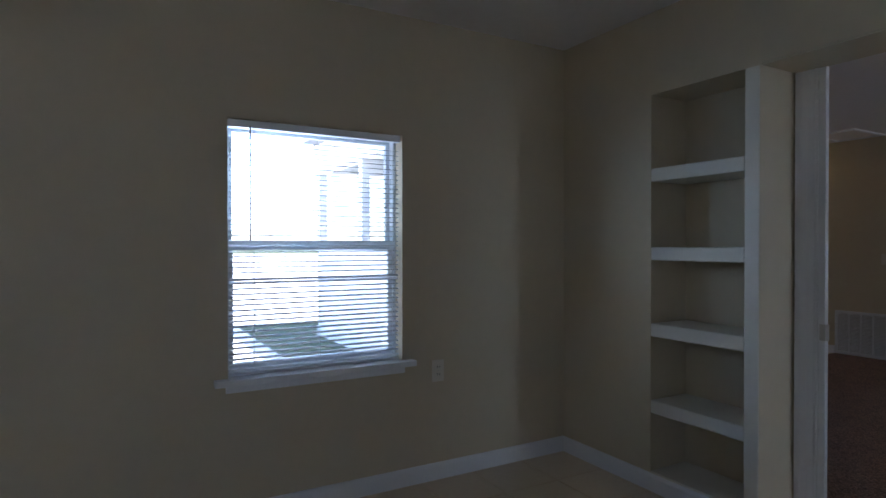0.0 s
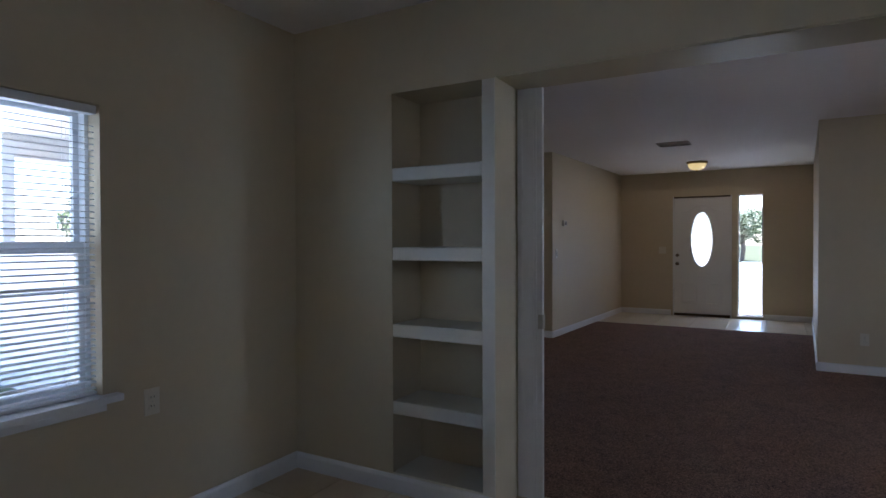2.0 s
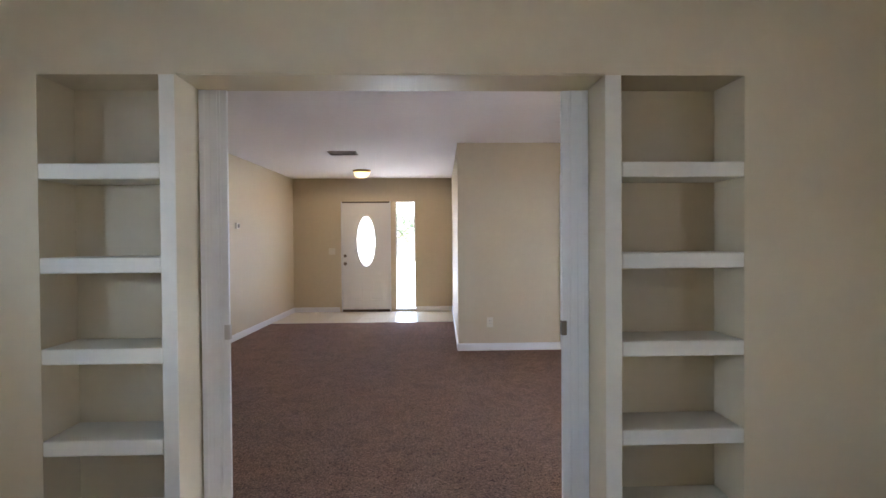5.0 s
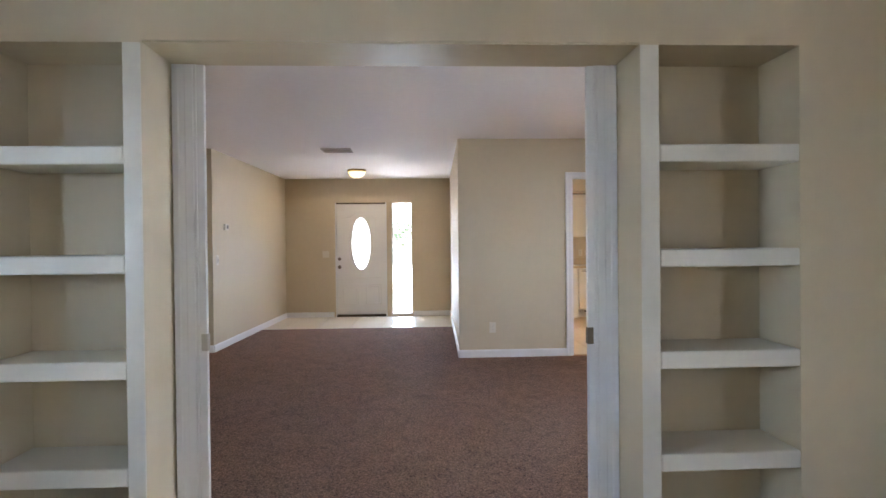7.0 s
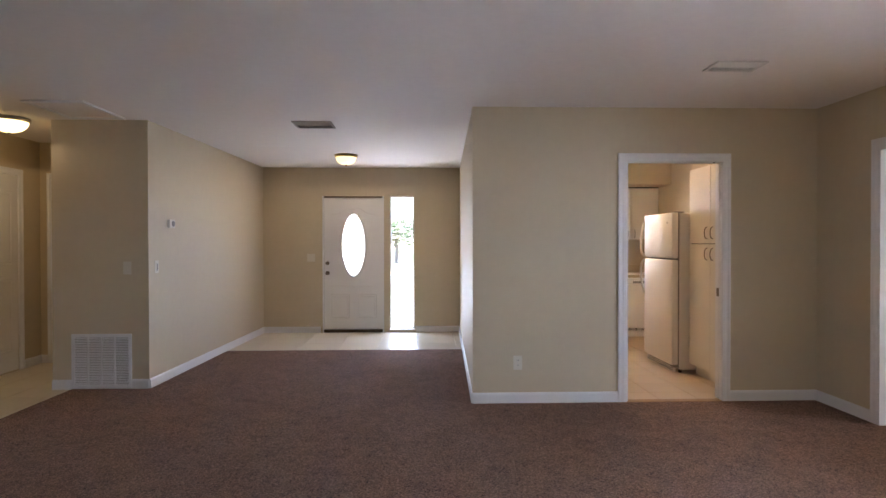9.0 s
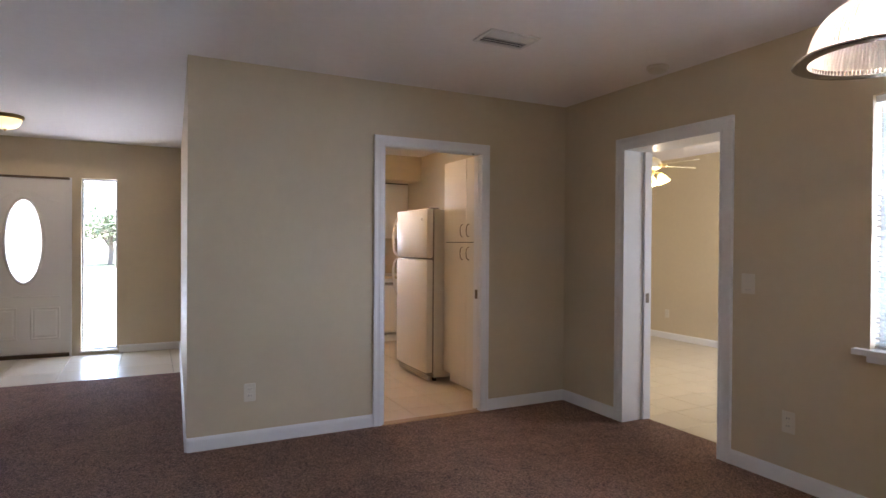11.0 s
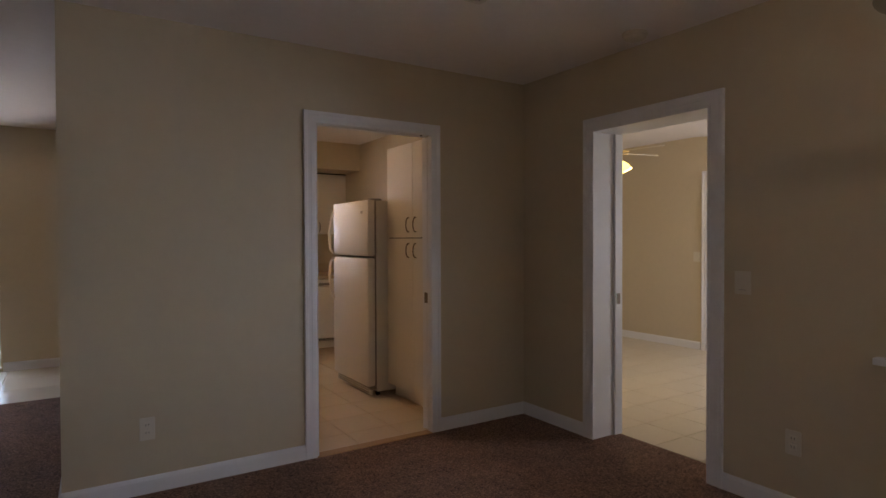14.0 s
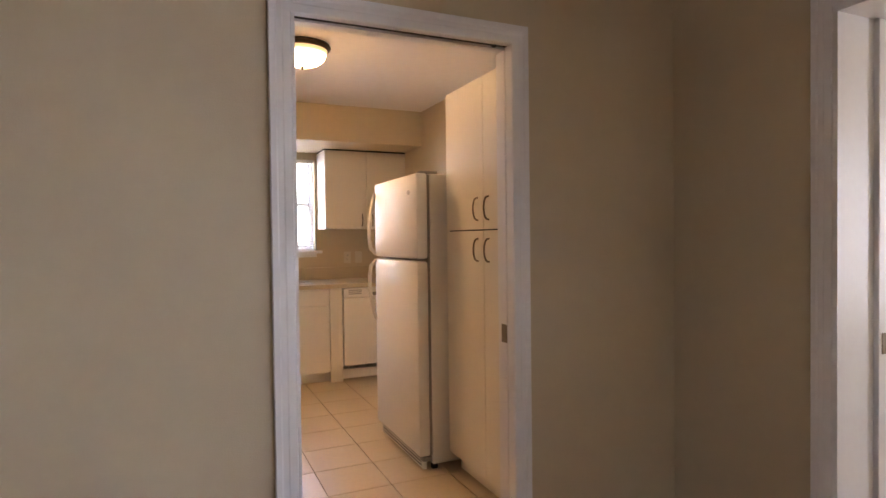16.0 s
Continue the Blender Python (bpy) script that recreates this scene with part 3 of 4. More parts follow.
            ob = new("slat", bunched if near else lower if bunch is not None and z < bunch else usual)
            ob.parent = bl
            ob.location = (0, 0, bunch + (z - bunch) * 0.62 if near else z + rnd.uniform(-0.0012, 0.0012))
        for u in (u0 + 0.12, (u0 + u1) / 2, u1 - 0.12):
            for d in (0.0205, 0.0475):
                part("ladder_cord", boxes(B(d - 0.0006, d + 0.0006, u - 0.0008, u + 0.0008, z0 + 0.02, z1 - 0.03)), M_SLAT, bl)
        if wand:
            u = (u0 + 0.1) if axis == "x" and out < 0 else (u1 - 0.06)
            pos = (inner + out * 0.006, u) if axis == "x" else (u, inner + out * 0.006)
            part("wand", tube([(*pos, z1 - 0.03), (*pos, z1 - 0.55)], 0.0035), M_GREY, bl)
    return th


window_unit("window_1", "x", X_WEST, -1, *WIN1, "white single-hung dining room window with a wooden stool", bunch=1.09)
window_unit("window_2", "x", X_EAST, 1, *WIN2, "white single-hung living room window with a wooden stool", bunch=1.085)
window_unit("window_3", "x", X_EAST, 1, *WIN3, "white window on the dining room's other side", blind=False)


def window_light(place, target, wide, high, watts, colour=(0.88, 0.95, 1.0)):
    """The sky's and the bright ground's light at a window opening."""
    ob = new("sky_light", bpy.data.lights.new("sky_light", "AREA"))
    ob.data.shape, ob.data.size, ob.data.size_y, ob.data.energy, ob.data.color = "RECTANGLE", wide, high, watts, colour
    ob.matrix_world = look(place, target)


window_light((3.63, 4.135, 1.25), (0, 4.135, 2.75), 0.55, 0.75, 3.2, (0.78, 0.9, 1.0))
window_light((3.56, -0.5, 1.32), (0, -0.5, 1.32), 0.62, 1.4, 0.85)
window_light((2.17, 11.19, 1.61), (2.17, 8, 1.61), 0.8, 0.9, 1.3)
window_light((5.9, 4.94, 1.35), (5.9, 8, 1.35), 0.78, 1.15, 3.8)
window_light((-0.296, 11.2, 0.50), (-0.296, 8, 1.3), 0.31, 0.85, 0.5, (0.72, 0.87, 1.0))
window_light((-2.462, 1.09, 1.55), (0, 1.09, 1.45), 0.4, 0.44, 0.7, (0.62, 0.82, 1.0))
window_unit("window_4", "y", Y_FRONT, 1, *KIT_WIN, "white kitchen window above the sink")
sl = thing("window_5", "tall narrow fixed sidelight beside the front door", "window", kind="structure")
a, b, c, d = SIDELIGHT
part("window_frame", boxes((a + 0.001, a + 0.02, 11.05, 11.12, c, d), (b - 0.02, b - 0.001, 11.05, 11.12, c, d), (a + 0.02, b - 0.02, 11.05, 11.12, d - 0.02, d), (a + 0.02, b - 0.02, 11.05, 11.12, c, c + 0.02)), M_VINYL, sl)
part("pane", boxes((a + 0.02, b - 0.02, 11.08, 11.086, c + 0.02, d - 0.02)), M_GLASS, sl).visible_shadow = False
part("window_sill", boxes((a - 0.01, b + 0.01, 10.955, 11.05, c - 0.016, c + 0.002), bevel=0.003), M_TRIM, sl)
lw = thing("window_6", "louvred sunroom window with grey frame", "window", kind="structure")
for u0, u1 in ((4.55, 5.0), (5.5, 6.3)):
    part("window_frame", boxes((u0, u0 + 0.03, 4.96, 5.06, 0.75, 1.95), (u1 - 0.03, u1, 4.96, 5.06, 0.75, 1.95), (u0 + 0.03, u1 - 0.03, 4.96, 5.06, 1.92, 1.95), (u0 + 0.03, u1 - 0.03, 4.96, 5.06, 0.75, 0.78)), M_GREY, lw)
    for k in range(11):
        z = 0.80 + k * 0.1
        part("louvre", boxes((u0 + 0.031, u1 - 0.031, 4.985, 4.99, z, z + 0.095)), M_LOUVRE, lw).visible_shadow = False


# ---- doors ----
def panel_door(name, label, w, h, panels, at, oval=None):
    """A moulded door leaf in its own x (width) and z, facing -y, with raised panels."""
    th = thing(name, label, "door", at, kind="structure")
    t = 0.044
    if oval:
        cx, cz, rx, rz = oval
        bm = bmesh.new()
        n = 48
        for yy in (0.0, t):
            ring = [bm.verts.new((cx + rx * math.cos(2 * math.pi * k / n), yy, cz + rz * math.sin(2 * math.pi * k / n))) for k in range(n)]
            outer = []
            for k in range(n):
                c, s = math.cos(2 * math.pi * k / n), math.sin(2 * math.pi * k / n)
                f = min((w / 2) / abs(c) if abs(c) > 1e-6 else 9, ((h - cz) if s > 0 else cz) / abs(s) if abs(s) > 1e-6 else 9)
                outer.append(bm.verts.new((cx + f * c, yy, cz + f * s)))
            for k in range(n):
                bm.faces.new((ring[k], ring[(k + 1) % n], outer[(k + 1) % n], outer[k]))
            for ex, ez in ((-w / 2, 0), (w / 2, 0), (-w / 2, h), (w / 2, h)):
                near = sorted(outer, key=lambda v: (v.co.x - ex) ** 2 + (v.co.z - ez) ** 2)
                k = outer.index(near[0])
                for d in (1, -1):
                    o = outer[(k + d) % n]
                    if abs(o.co.x - near[0].co.x) > 1e-4 and abs(o.co.z - near[0].co.z) > 1e-4:
                        cv = bm.verts.new((ex, yy, ez))
                        bm.faces.new((near[0], o, cv))
        bmesh.ops.remove_doubles(bm, verts=bm.verts, dist=0.0004)
        loops = [e for e in bm.edges if len(e.link_faces) == 1]
        bmesh.ops.bridge_loops(bm, edges=[e for e in loops if all(abs(((v.co.x - cx) / rx) ** 2 + ((v.co.z - cz) / rz) ** 2 - 1) < 0.01 for v in e.verts)])
        bmesh.ops.recalc_face_normals(bm, faces=bm.faces)
        leaf = part("leaf", bm, M_DOOR, th)
        ring = bmesh.new()
        m = 64
        sec = [(-0.012, 0.0), (-0.006, -0.014), (0.012, -0.016), (0.022, -0.006), (0.026, 0.0)]
        rows = [[ring.verts.new((cx + (rx + d) * math.cos(2 * math.pi * k / m), y, cz + (rz + d) * math.sin(2 * math.pi * k / m))) for d, y in sec] for k in range(m)]
        for k in range(m):
            for i in range(len(sec) - 1):
                ring.faces.new((rows[k][i], rows[k][i + 1], rows[(k + 1) % m][i + 1], rows[(k + 1) % m][i]))
        bmesh.ops.recalc_face_normals(ring, faces=ring.faces)
        part("glass_rim", ring, M_DOOR, th, smooth=True)
        g = bmesh.new()
        for yy in (0.018, 0.024):
            g.faces.new([g.verts.new((cx + (rx - 0.002) * math.cos(2 * math.pi * k / m), yy, cz + (rz - 0.002) * math.sin(2 * math.pi * k / m))) for k in range(m)])
        bmesh.ops.recalc_face_normals(g, faces=g.faces)
        part("pane", g, M_OVAL, th, "oval frosted glass").visible_shadow = False
    else:
        part("leaf", boxes((-w / 2, w / 2, 0, t, 0, h), bevel=0.002), M_DOOR, th)
    for x0, x1, z0, z1 in panels:
        bm = bmesh.new()
        def ringrect(inset, y):
            return [bm.verts.new(p) for p in ((x0 + inset, y, z0 + inset), (x1 - inset, y, z0 + inset), (x1 - inset, y, z1 - inset), (x0 + inset, y, z1 - inset))]
        rings = [ringrect(0, 0.0005), ringrect(0.006, -0.006), ringrect(0.014, -0.006), ringrect(0.024, -0.0015), ringrect(0.045, -0.0075)]
        for u, v in zip(rings, rings[1:]):
            for k in range(4):
                bm.faces.new((u[k], u[(k + 1) % 4], v[(k + 1) % 4], v[k]))
        bm.faces.new(rings[-1])
        bmesh.ops.recalc_face_normals(bm, faces=bm.faces)
        part("panel", bm, M_DOOR, th)
    return th


def knob(parent, x, z, r=0.027, lever=0, material=None):
    material = material or M_PULL
    bm = lathe([(0, 0), (r * 1.15, 0), (r * 1.15, 0.006), (r * 0.45, 0.01), (r * 0.4, 0.03), (r * 0.8, 0.036), (r, 0.05), (r * 0.8, 0.062), (0, 0.066)], 20)
    bm.transform(Matrix.Translation((x, 0, z)) @ Matrix.Rotation(radians(90), 4, "X"))
    return part("knob", bm, material, parent, "brushed nickel knob", True)


fdw = FRONT_DOOR[1] - FRONT_DOOR[0] - 0.045
fd = panel_door("door_1", "white moulded front door with a frosted oval pane", fdw, 1.954, [(-0.34, -0.06, 0.16, 0.52), (0.06, 0.34, 0.16, 0.52)], pose((FRONT_DOOR[0] + FRONT_DOOR[1]) / 2, Y_FRONT + 0.035, 0.0405), oval=(0.0, 1.255, 0.172, 0.462))
part("top_moulding", tube([(-0.33, -0.004, 1.70), (-0.2, -0.004, 1.72), (-0.1, -0.004, 1.79), (0, -0.004, 1.81), (0.1, -0.004, 1.79), (0.2, -0.004, 1.72), (0.33, -0.004, 1.70)], 0.006), M_DOOR, fd)
part("rail_moulding", tube([(-0.34, -0.003, 0.64), (0.34, -0.003, 0.64)], 0.006), M_DOOR, fd)
knob(fd, -0.385, 0.84)
knob(fd, -0.385, 0.985, 0.024)
fj = thing("door_frame", "thin painted jamb with bronze weatherstrip round the front door", "door frame", kind="structure")
for x0, x1 in ((FRONT_DOOR[0] + 0.001, FRONT_DOOR[0] + 0.022), (FRONT_DOOR[1] - 0.022, FRONT_DOOR[1] - 0.001)):
    part("jamb", boxes((x0, x1, 10.968, 11.12, 0.0, 2.018)), M_TRIM, fj)
part("head_jamb", boxes((FRONT_DOOR[0] + 0.022, FRONT_DOOR[1] - 0.022, 10.968, 11.12, 1.995, 2.018)), M_BRONZE, fj)
part("sill", boxes((FRONT_DOOR[0] + 0.022, FRONT_DOOR[1] - 0.022, 10.96, 11.15, 0.0, 0.04), bevel=0.004), M_BRONZE, fj)

six = [(-0.30, -0.05, 1.62, 1.86), (0.05, 0.30, 1.62, 1.86), (-0.30, -0.05, 0.98, 1.53), (0.05, 0.30, 0.98, 1.53), (-0.30, -0.05, 0.2, 0.84), (0.05, 0.30, 0.2, 0.84)]
bd = panel_door("door_2", "white six-panel back door, closed, in the sunroom", 0.831, 1.988, six, pose(6.70, 7.3475, 0.0205, 0, 0, -90))
knob(bd, -0.33, 0.90, 0.024)
knob(bd, -0.33, 1.02, 0.024)
door_casing("door_frame", "x", 6.67, -1, 6.93, 7.765, 2.01, "white casing round the sunroom back door", 0.07)
solid("threshold", boxes((6.64, 6.8, 6.94, 7.755, 0.0, 0.02), bevel=0.004), M_BRONZE, "dark metal threshold of the back door", "threshold")
hd = panel_door("door_3", "white hall door with three nickel hinges, closed", 0.60, 2.0, [(-0.24, -0.03, 1.1, 1.85), (0.03, 0.24, 1.1, 1.85), (-0.24, -0.03, 0.2, 0.95), (0.03, 0.24, 0.2, 0.95)], pose(-3.685, 8.93, 0.02))
for z in (0.33, 1.06, 1.79):
    part("hinge", boxes((-0.325, -0.295, -0.018, -0.001, z - 0.05, z + 0.05), bevel=0.004), M_STEEL, hd, "nickel hinge")
hf = door_casing("door_frame", "y", 8.9, -1, -4.07, -3.405, 2.03, "white casing round the hall's end door", 0.07)
part("jamb", boxes((-4.069, -4.0, 8.905, 9.02, 0, 2.029)), M_TRIM, hf)
# shade in the slit beside the door, set in as a black strip
part("dark_slit", boxes((-4.0, -3.986, 8.96, 9.02, 0, 2.02)), M_DARK, hf)
hw = door_casing("door_frame", "x", -4.22, 1, 7.8, 8.54, 2.03, "white casing of the hall's side door", 0.07)
panel_door("door_4", "white hall side door, closed", 0.73, 2.02, [(-0.28, -0.04, 1.1, 1.85), (0.04, 0.28, 1.1, 1.85), (-0.28, -0.04, 0.2, 0.95), (0.04, 0.28, 0.2, 0.95)], pose(-4.2175, 8.17, 0.01, 0, 0, 90))


# ---- kitchen ----
def bow_handle(parent, at, length=0.11, depth=0.028, r=0.0045, along="z"):
    """A bow pull; in its own frame it stands off -y and runs along z or x."""
    pts = []
    for k in range(11):
        a = math.pi * k / 10
        s = -length / 2 * math.cos(a)
        o = -depth * math.sin(a) ** 0.7 if 0 < k < 10 else 0.0
        pts.append((0, o, s) if along == "z" else (s, o, 0))
    bm = tube(pts, r)
    bm.transform(at)
    return part("handle", bm, M_PULL, parent, "dark pewter bow handle", True)


WEST = Matrix.Rotation(radians(-90), 4, "Z")  # turns a -y front to face -x


def pantry():
    th = thing("pantry_cabinet", "tall cream laminate pantry cabinet with four doors", "cabinet", pose(2.70, 7.225, 0))
    w = 0.865
    part("body", boxes((0.02, 0.715, 0, w, 0.10, 2.05)), M_CAB, th)
    part("toe_kick", boxes((0.07, 0.715, 0.005, w - 0.005, 0.001, 0.10)), M_CAB, th)
    for y0, y1, hy in ((0.003, 0.4375, 0.385), (0.4415, w - 0.003, 0.495)):
        for z0, z1, hz in ((0.105, 1.309, 1.215), (1.315, 2.048, 1.415)):
            dr = part("door", boxes((0.0, 0.0185, y0, y1, z0, z1), bevel=0.002), M_CAB, th)
            bow_handle(dr, Matrix.Translation((0, hy, hz)) @ WEST)
    # black sheet behind the doors, gives the shade in the gaps between them
    part("shadow_gap", boxes((0.0187, 0.0198, 0.003, w - 0.003, 0.105, 2.045)), M_DARK, th)
    return th


def fridge():
    th = thing("fridge", "white top-freezer fridge with bow handles", "fridge", pose(2.53, 8.105, 0))
    w, h, split = 0.745, 1.628, 1.155
    part("body", boxes((0.082, 0.76, 0.006, w - 0.006, 0.035, h - 0.004), bevel=0.006), M_FRIDGE, th)
    part("gasket", boxes((0.068, 0.083, 0.014, w - 0.014, 0.085, h - 0.01)), M_GREY, th)
    part("hinge_cover", boxes((0.03, 0.13, 0.01, 0.06, h - 0.004, h + 0.012), bevel=0.004), M_GREY, th)
    for name, z0, z1 in (("freezer_door", split + 0.007, h), ("fridge_door", 0.085, split - 0.007)):
        bm = boxes((0.0, 0.066, 0.0, w, z0, z1), bevel=0.014)
        dr = part(name, bm, M_FRIDGE, th, smooth=True)
        if name == "freezer_door":
            pts = [(0.0, 0.03, 1.565), (-0.012, 0.03, 1.53), (-0.03, 0.035, 1.46), (-0.045, 0.04, 1.37), (-0.045, 0.04, 1.28), (-0.035, 0.035, 1.215), (0.0, 0.03, 1.175)]
        else:
            pts = [(0.0, 0.03, 1.14), (-0.035, 0.035, 1.10), (-0.045, 0.04, 1.04), (-0.045, 0.04, 0.95), (-0.03, 0.035, 0.86), (-0.012, 0.03, 0.79), (0.0, 0.03, 0.755)]
        pts = [(x, w - 0.02 - (y - 0.03) * 0.4, z) for x, y, z in pts]
        fine = []
        for i in range(len(pts) - 1):
            for k in range(4):
                f = k / 4
                fine.append(tuple(a + (b - a) * f for a, b in zip(pts[i], pts[i + 1])))
        fine.append(pts[-1])
        part("handle", tube(fine, 0.0125, 10), M_FRIDGE, dr, "white moulded handle", True)
    bm = lathe([(0, 0), (0.016, 0), (0.014, 0.002), (0, 0.0025)], 20)
    bm.transform(Matrix.Translation((0, 0.12, 1.53)) @ Matrix.Diagonal((1, 1.5, 0.8, 1)) @ Matrix.Rotation(radians(-90), 4, "Y"))
    part("badge", bm, M_STEEL, th, "small oval metal badge")
    part("kick_grille", boxes((0.03, 0.05, 0.02, w - 0.02, 0.012, 0.078)), M_FRIDGE, th)
    for k in range(3):
        part("grille_slot", boxes((0.0285, 0.0305, 0.05, w - 0.05, 0.024 + k * 0.018, 0.030 + k * 0.018)), M_DARK, th)
    part("bottom_hinge", boxes((0.02, 0.075, 0.0, 0.05, 0.06, 0.083), bevel=0.003), M_GREY, th, "grey steel hinge bracket")
    for y in (0.03, w - 0.06):
        part("foot", boxes((0.09, 0.12, y, y + 0.03, 0.001, 0.036)), M_DARK, th)
    return th


pantry()
fridge()


def base_cabinet(name, label, x0, x1, drawers=True, split=True):
    th = thing(name, label, "cabinet", pose(x0, 10.30, 0))
    w = x1 - x0
    part("body", boxes((0.0, w, 0.019, 0.66, 0.09, 0.838)), M_CAB, th)
    part("toe_kick", boxes((0.0, w, 0.07, 0.66, 0.001, 0.09)), M_CAB, th)
    n = 2 if split else 1
    for k in range(n):
        a, b = w * k / n + 0.003, w * (k + 1) / n - 0.003
        if drawers:
            part("drawer_front", boxes((a, b, 0.0, 0.0185, 0.69, 0.832), bevel=0.002), M_CAB, th)
        dr = part("door", boxes((a, b, 0.0, 0.0185, 0.094, 0.684), bevel=0.002), M_CAB, th)
    return th


base_cabinet("base_cabinet", "cream laminate sink base cabinet", 1.62, 2.565)
base_cabinet("base_cabinet", "cream laminate base cabinet beside the sink base", 0.70, 1.615)
solid("filler_panel", boxes((2.567, 2.676, 10.302, 10.9, 0.001, 0.838), bevel=0.001), M_CAB, "plain cream filler panel beside the dishwasher", "cabinet panel", kind="")
solid("filler_panel", boxes((3.288, 3.418, 10.302, 10.9, 0.001, 0.838), bevel=0.001), M_CAB, "plain cream filler panel at the kitchen corner", "cabinet panel", kind="")


def dishwasher():
    th = thing("dishwasher", "white built-in dishwasher with a vented control strip", "dishwasher", pose(2.682, 10.30, 0))
    w = 0.60
    part("body", boxes((0.002, w - 0.002, 0.03, 0.6, 0.10, 0.835)), M_FRIDGE, th)
    part("door", boxes((0.004, w - 0.004, -0.004, 0.03, 0.135, 0.742), bevel=0.006), M_FRIDGE, th)
    cp = part("control_panel", boxes((0.004, w - 0.004, -0.012, 0.03, 0.748, 0.833), bevel=0.006), M_FRIDGE, th)
    for k in range(3):
        part("vent_slot", boxes((0.05, 0.17, -0.0135, -0.0115, 0.778 + k * 0.016, 0.786 + k * 0.016)), M_GREY, cp)
    part("latch", boxes((0.24, 0.40, -0.022, -0.010, 0.762, 0.792), bevel=0.004), M_GREY, cp, "grey latch grip")
    part("kick_plate", boxes((0.004, w - 0.004, 0.05, 0.07, 0.012, 0.098)), M_FRIDGE, th)
    # shade under the dishwasher door, filled in as a black block
    part("kick_gap_shade", boxes((0.004, w - 0.004, 0.03, 0.05, 0.10, 0.132)), M_DARK, th)
    part("badge", boxes((w - 0.06, w - 0.045, -0.0065, -0.0035, 0.2, 0.225)), M_DARK, th)
    return th


dishwasher()
ct = thing("countertop", "tan laminate countertop with backsplash lip and sink cut-out", "countertop")
part("slab", boxes((0.70, 3.418, 10.272, 10.42, 0.84, 0.877), (0.70, 1.72, 10.42, 10.95, 0.84, 0.877), (2.42, 3.418, 10.42, 10.95, 0.84, 0.877), (1.72, 2.42, 10.82, 10.95, 0.84, 0.877)), M_COUNTER, ct)
part("backsplash", boxes((0.70, 3.418, 10.948, 10.968, 0.84, 0.995), bevel=0.004), M_COUNTER, ct)
part("backsplash", boxes((3.40, 3.4185, 10.272, 10.948, 0.8775, 0.995), bevel=0.003), M_COUNTER, ct)
sk = thing("sink", "stainless steel drop-in kitchen sink", "sink", pose(2.07, 10.62, 0.877))
part("rim", boxes((-0.375, 0.375, -0.225, -0.195, 0.0005, 0.008), (-0.375, 0.375, 0.195, 0.225, 0.0005, 0.008), (-0.375, -0.345, -0.195, 0.195, 0.0005, 0.008), (0.345, 0.375, -0.195, 0.195, 0.0005, 0.008), bevel=0.003), M_STEEL, sk)
part("bowl", boxes((-0.345, 0.345, -0.195, -0.19, -0.17, 0.004), (-0.345, 0.345, 0.19, 0.195, -0.17, 0.004), (-0.345, -0.34, -0.19, 0.19, -0.17, 0.004), (0.34, 0.345, -0.19, 0.19, -0.17, 0.004), (-0.34, 0.34, -0.19, 0.19, -0.17, -0.165)), M_STEEL, sk)
fc = thing("faucet", "chrome kitchen faucet behind the sink", "faucet", pose(2.20, 10.86, 0.877))
part("base", boxes((-0.1, 0.1, -0.025, 0.025, 0.0005, 0.02), bevel=0.008), M_CHROME, fc)
part("spout", tube([(0, 0, 0.02), (0, 0, 0.09), (0, -0.01, 0.13), (0, -0.06, 0.155), (0, -0.14, 0.15), (0, -0.18, 0.13)], 0.011), M_CHROME, fc, smooth=True)
part("lever", tube([(0.07, 0, 0.02), (0.07, 0, 0.06), (0.09, -0.04, 0.075)], 0.008), M_CHROME, fc, smooth=True)


def upper_cabinet():
    th = thing("wall_cabinet", "cream laminate two-door wall cabinet under the soffit", "cabinet", pose(2.61, 10.62, 0))
    w = 0.808
    part("body", boxes((0, w, 0.019, 0.349, 1.373, 2.112)), M_CAB, th)
    for a, b, hx in ((0.003, w / 2 - 0.002, w / 2 - 0.05), (w / 2 + 0.002, w - 0.003, w / 2 + 0.05)):
        dr = part("door", boxes((a, b, 0.0, 0.0185, 1.376, 2.108), bevel=0.002), M_CAB, th)
        bow_handle(dr, Matrix.Translation((hx, 0, 1.455)))
    # black filler gives the shaded line between cabinet top and soffit
    part("shadow_gap", boxes((0.0, w, 0.012, 0.349, 2.1125, 2.1245)), M_DARK, th)


upper_cabinet()


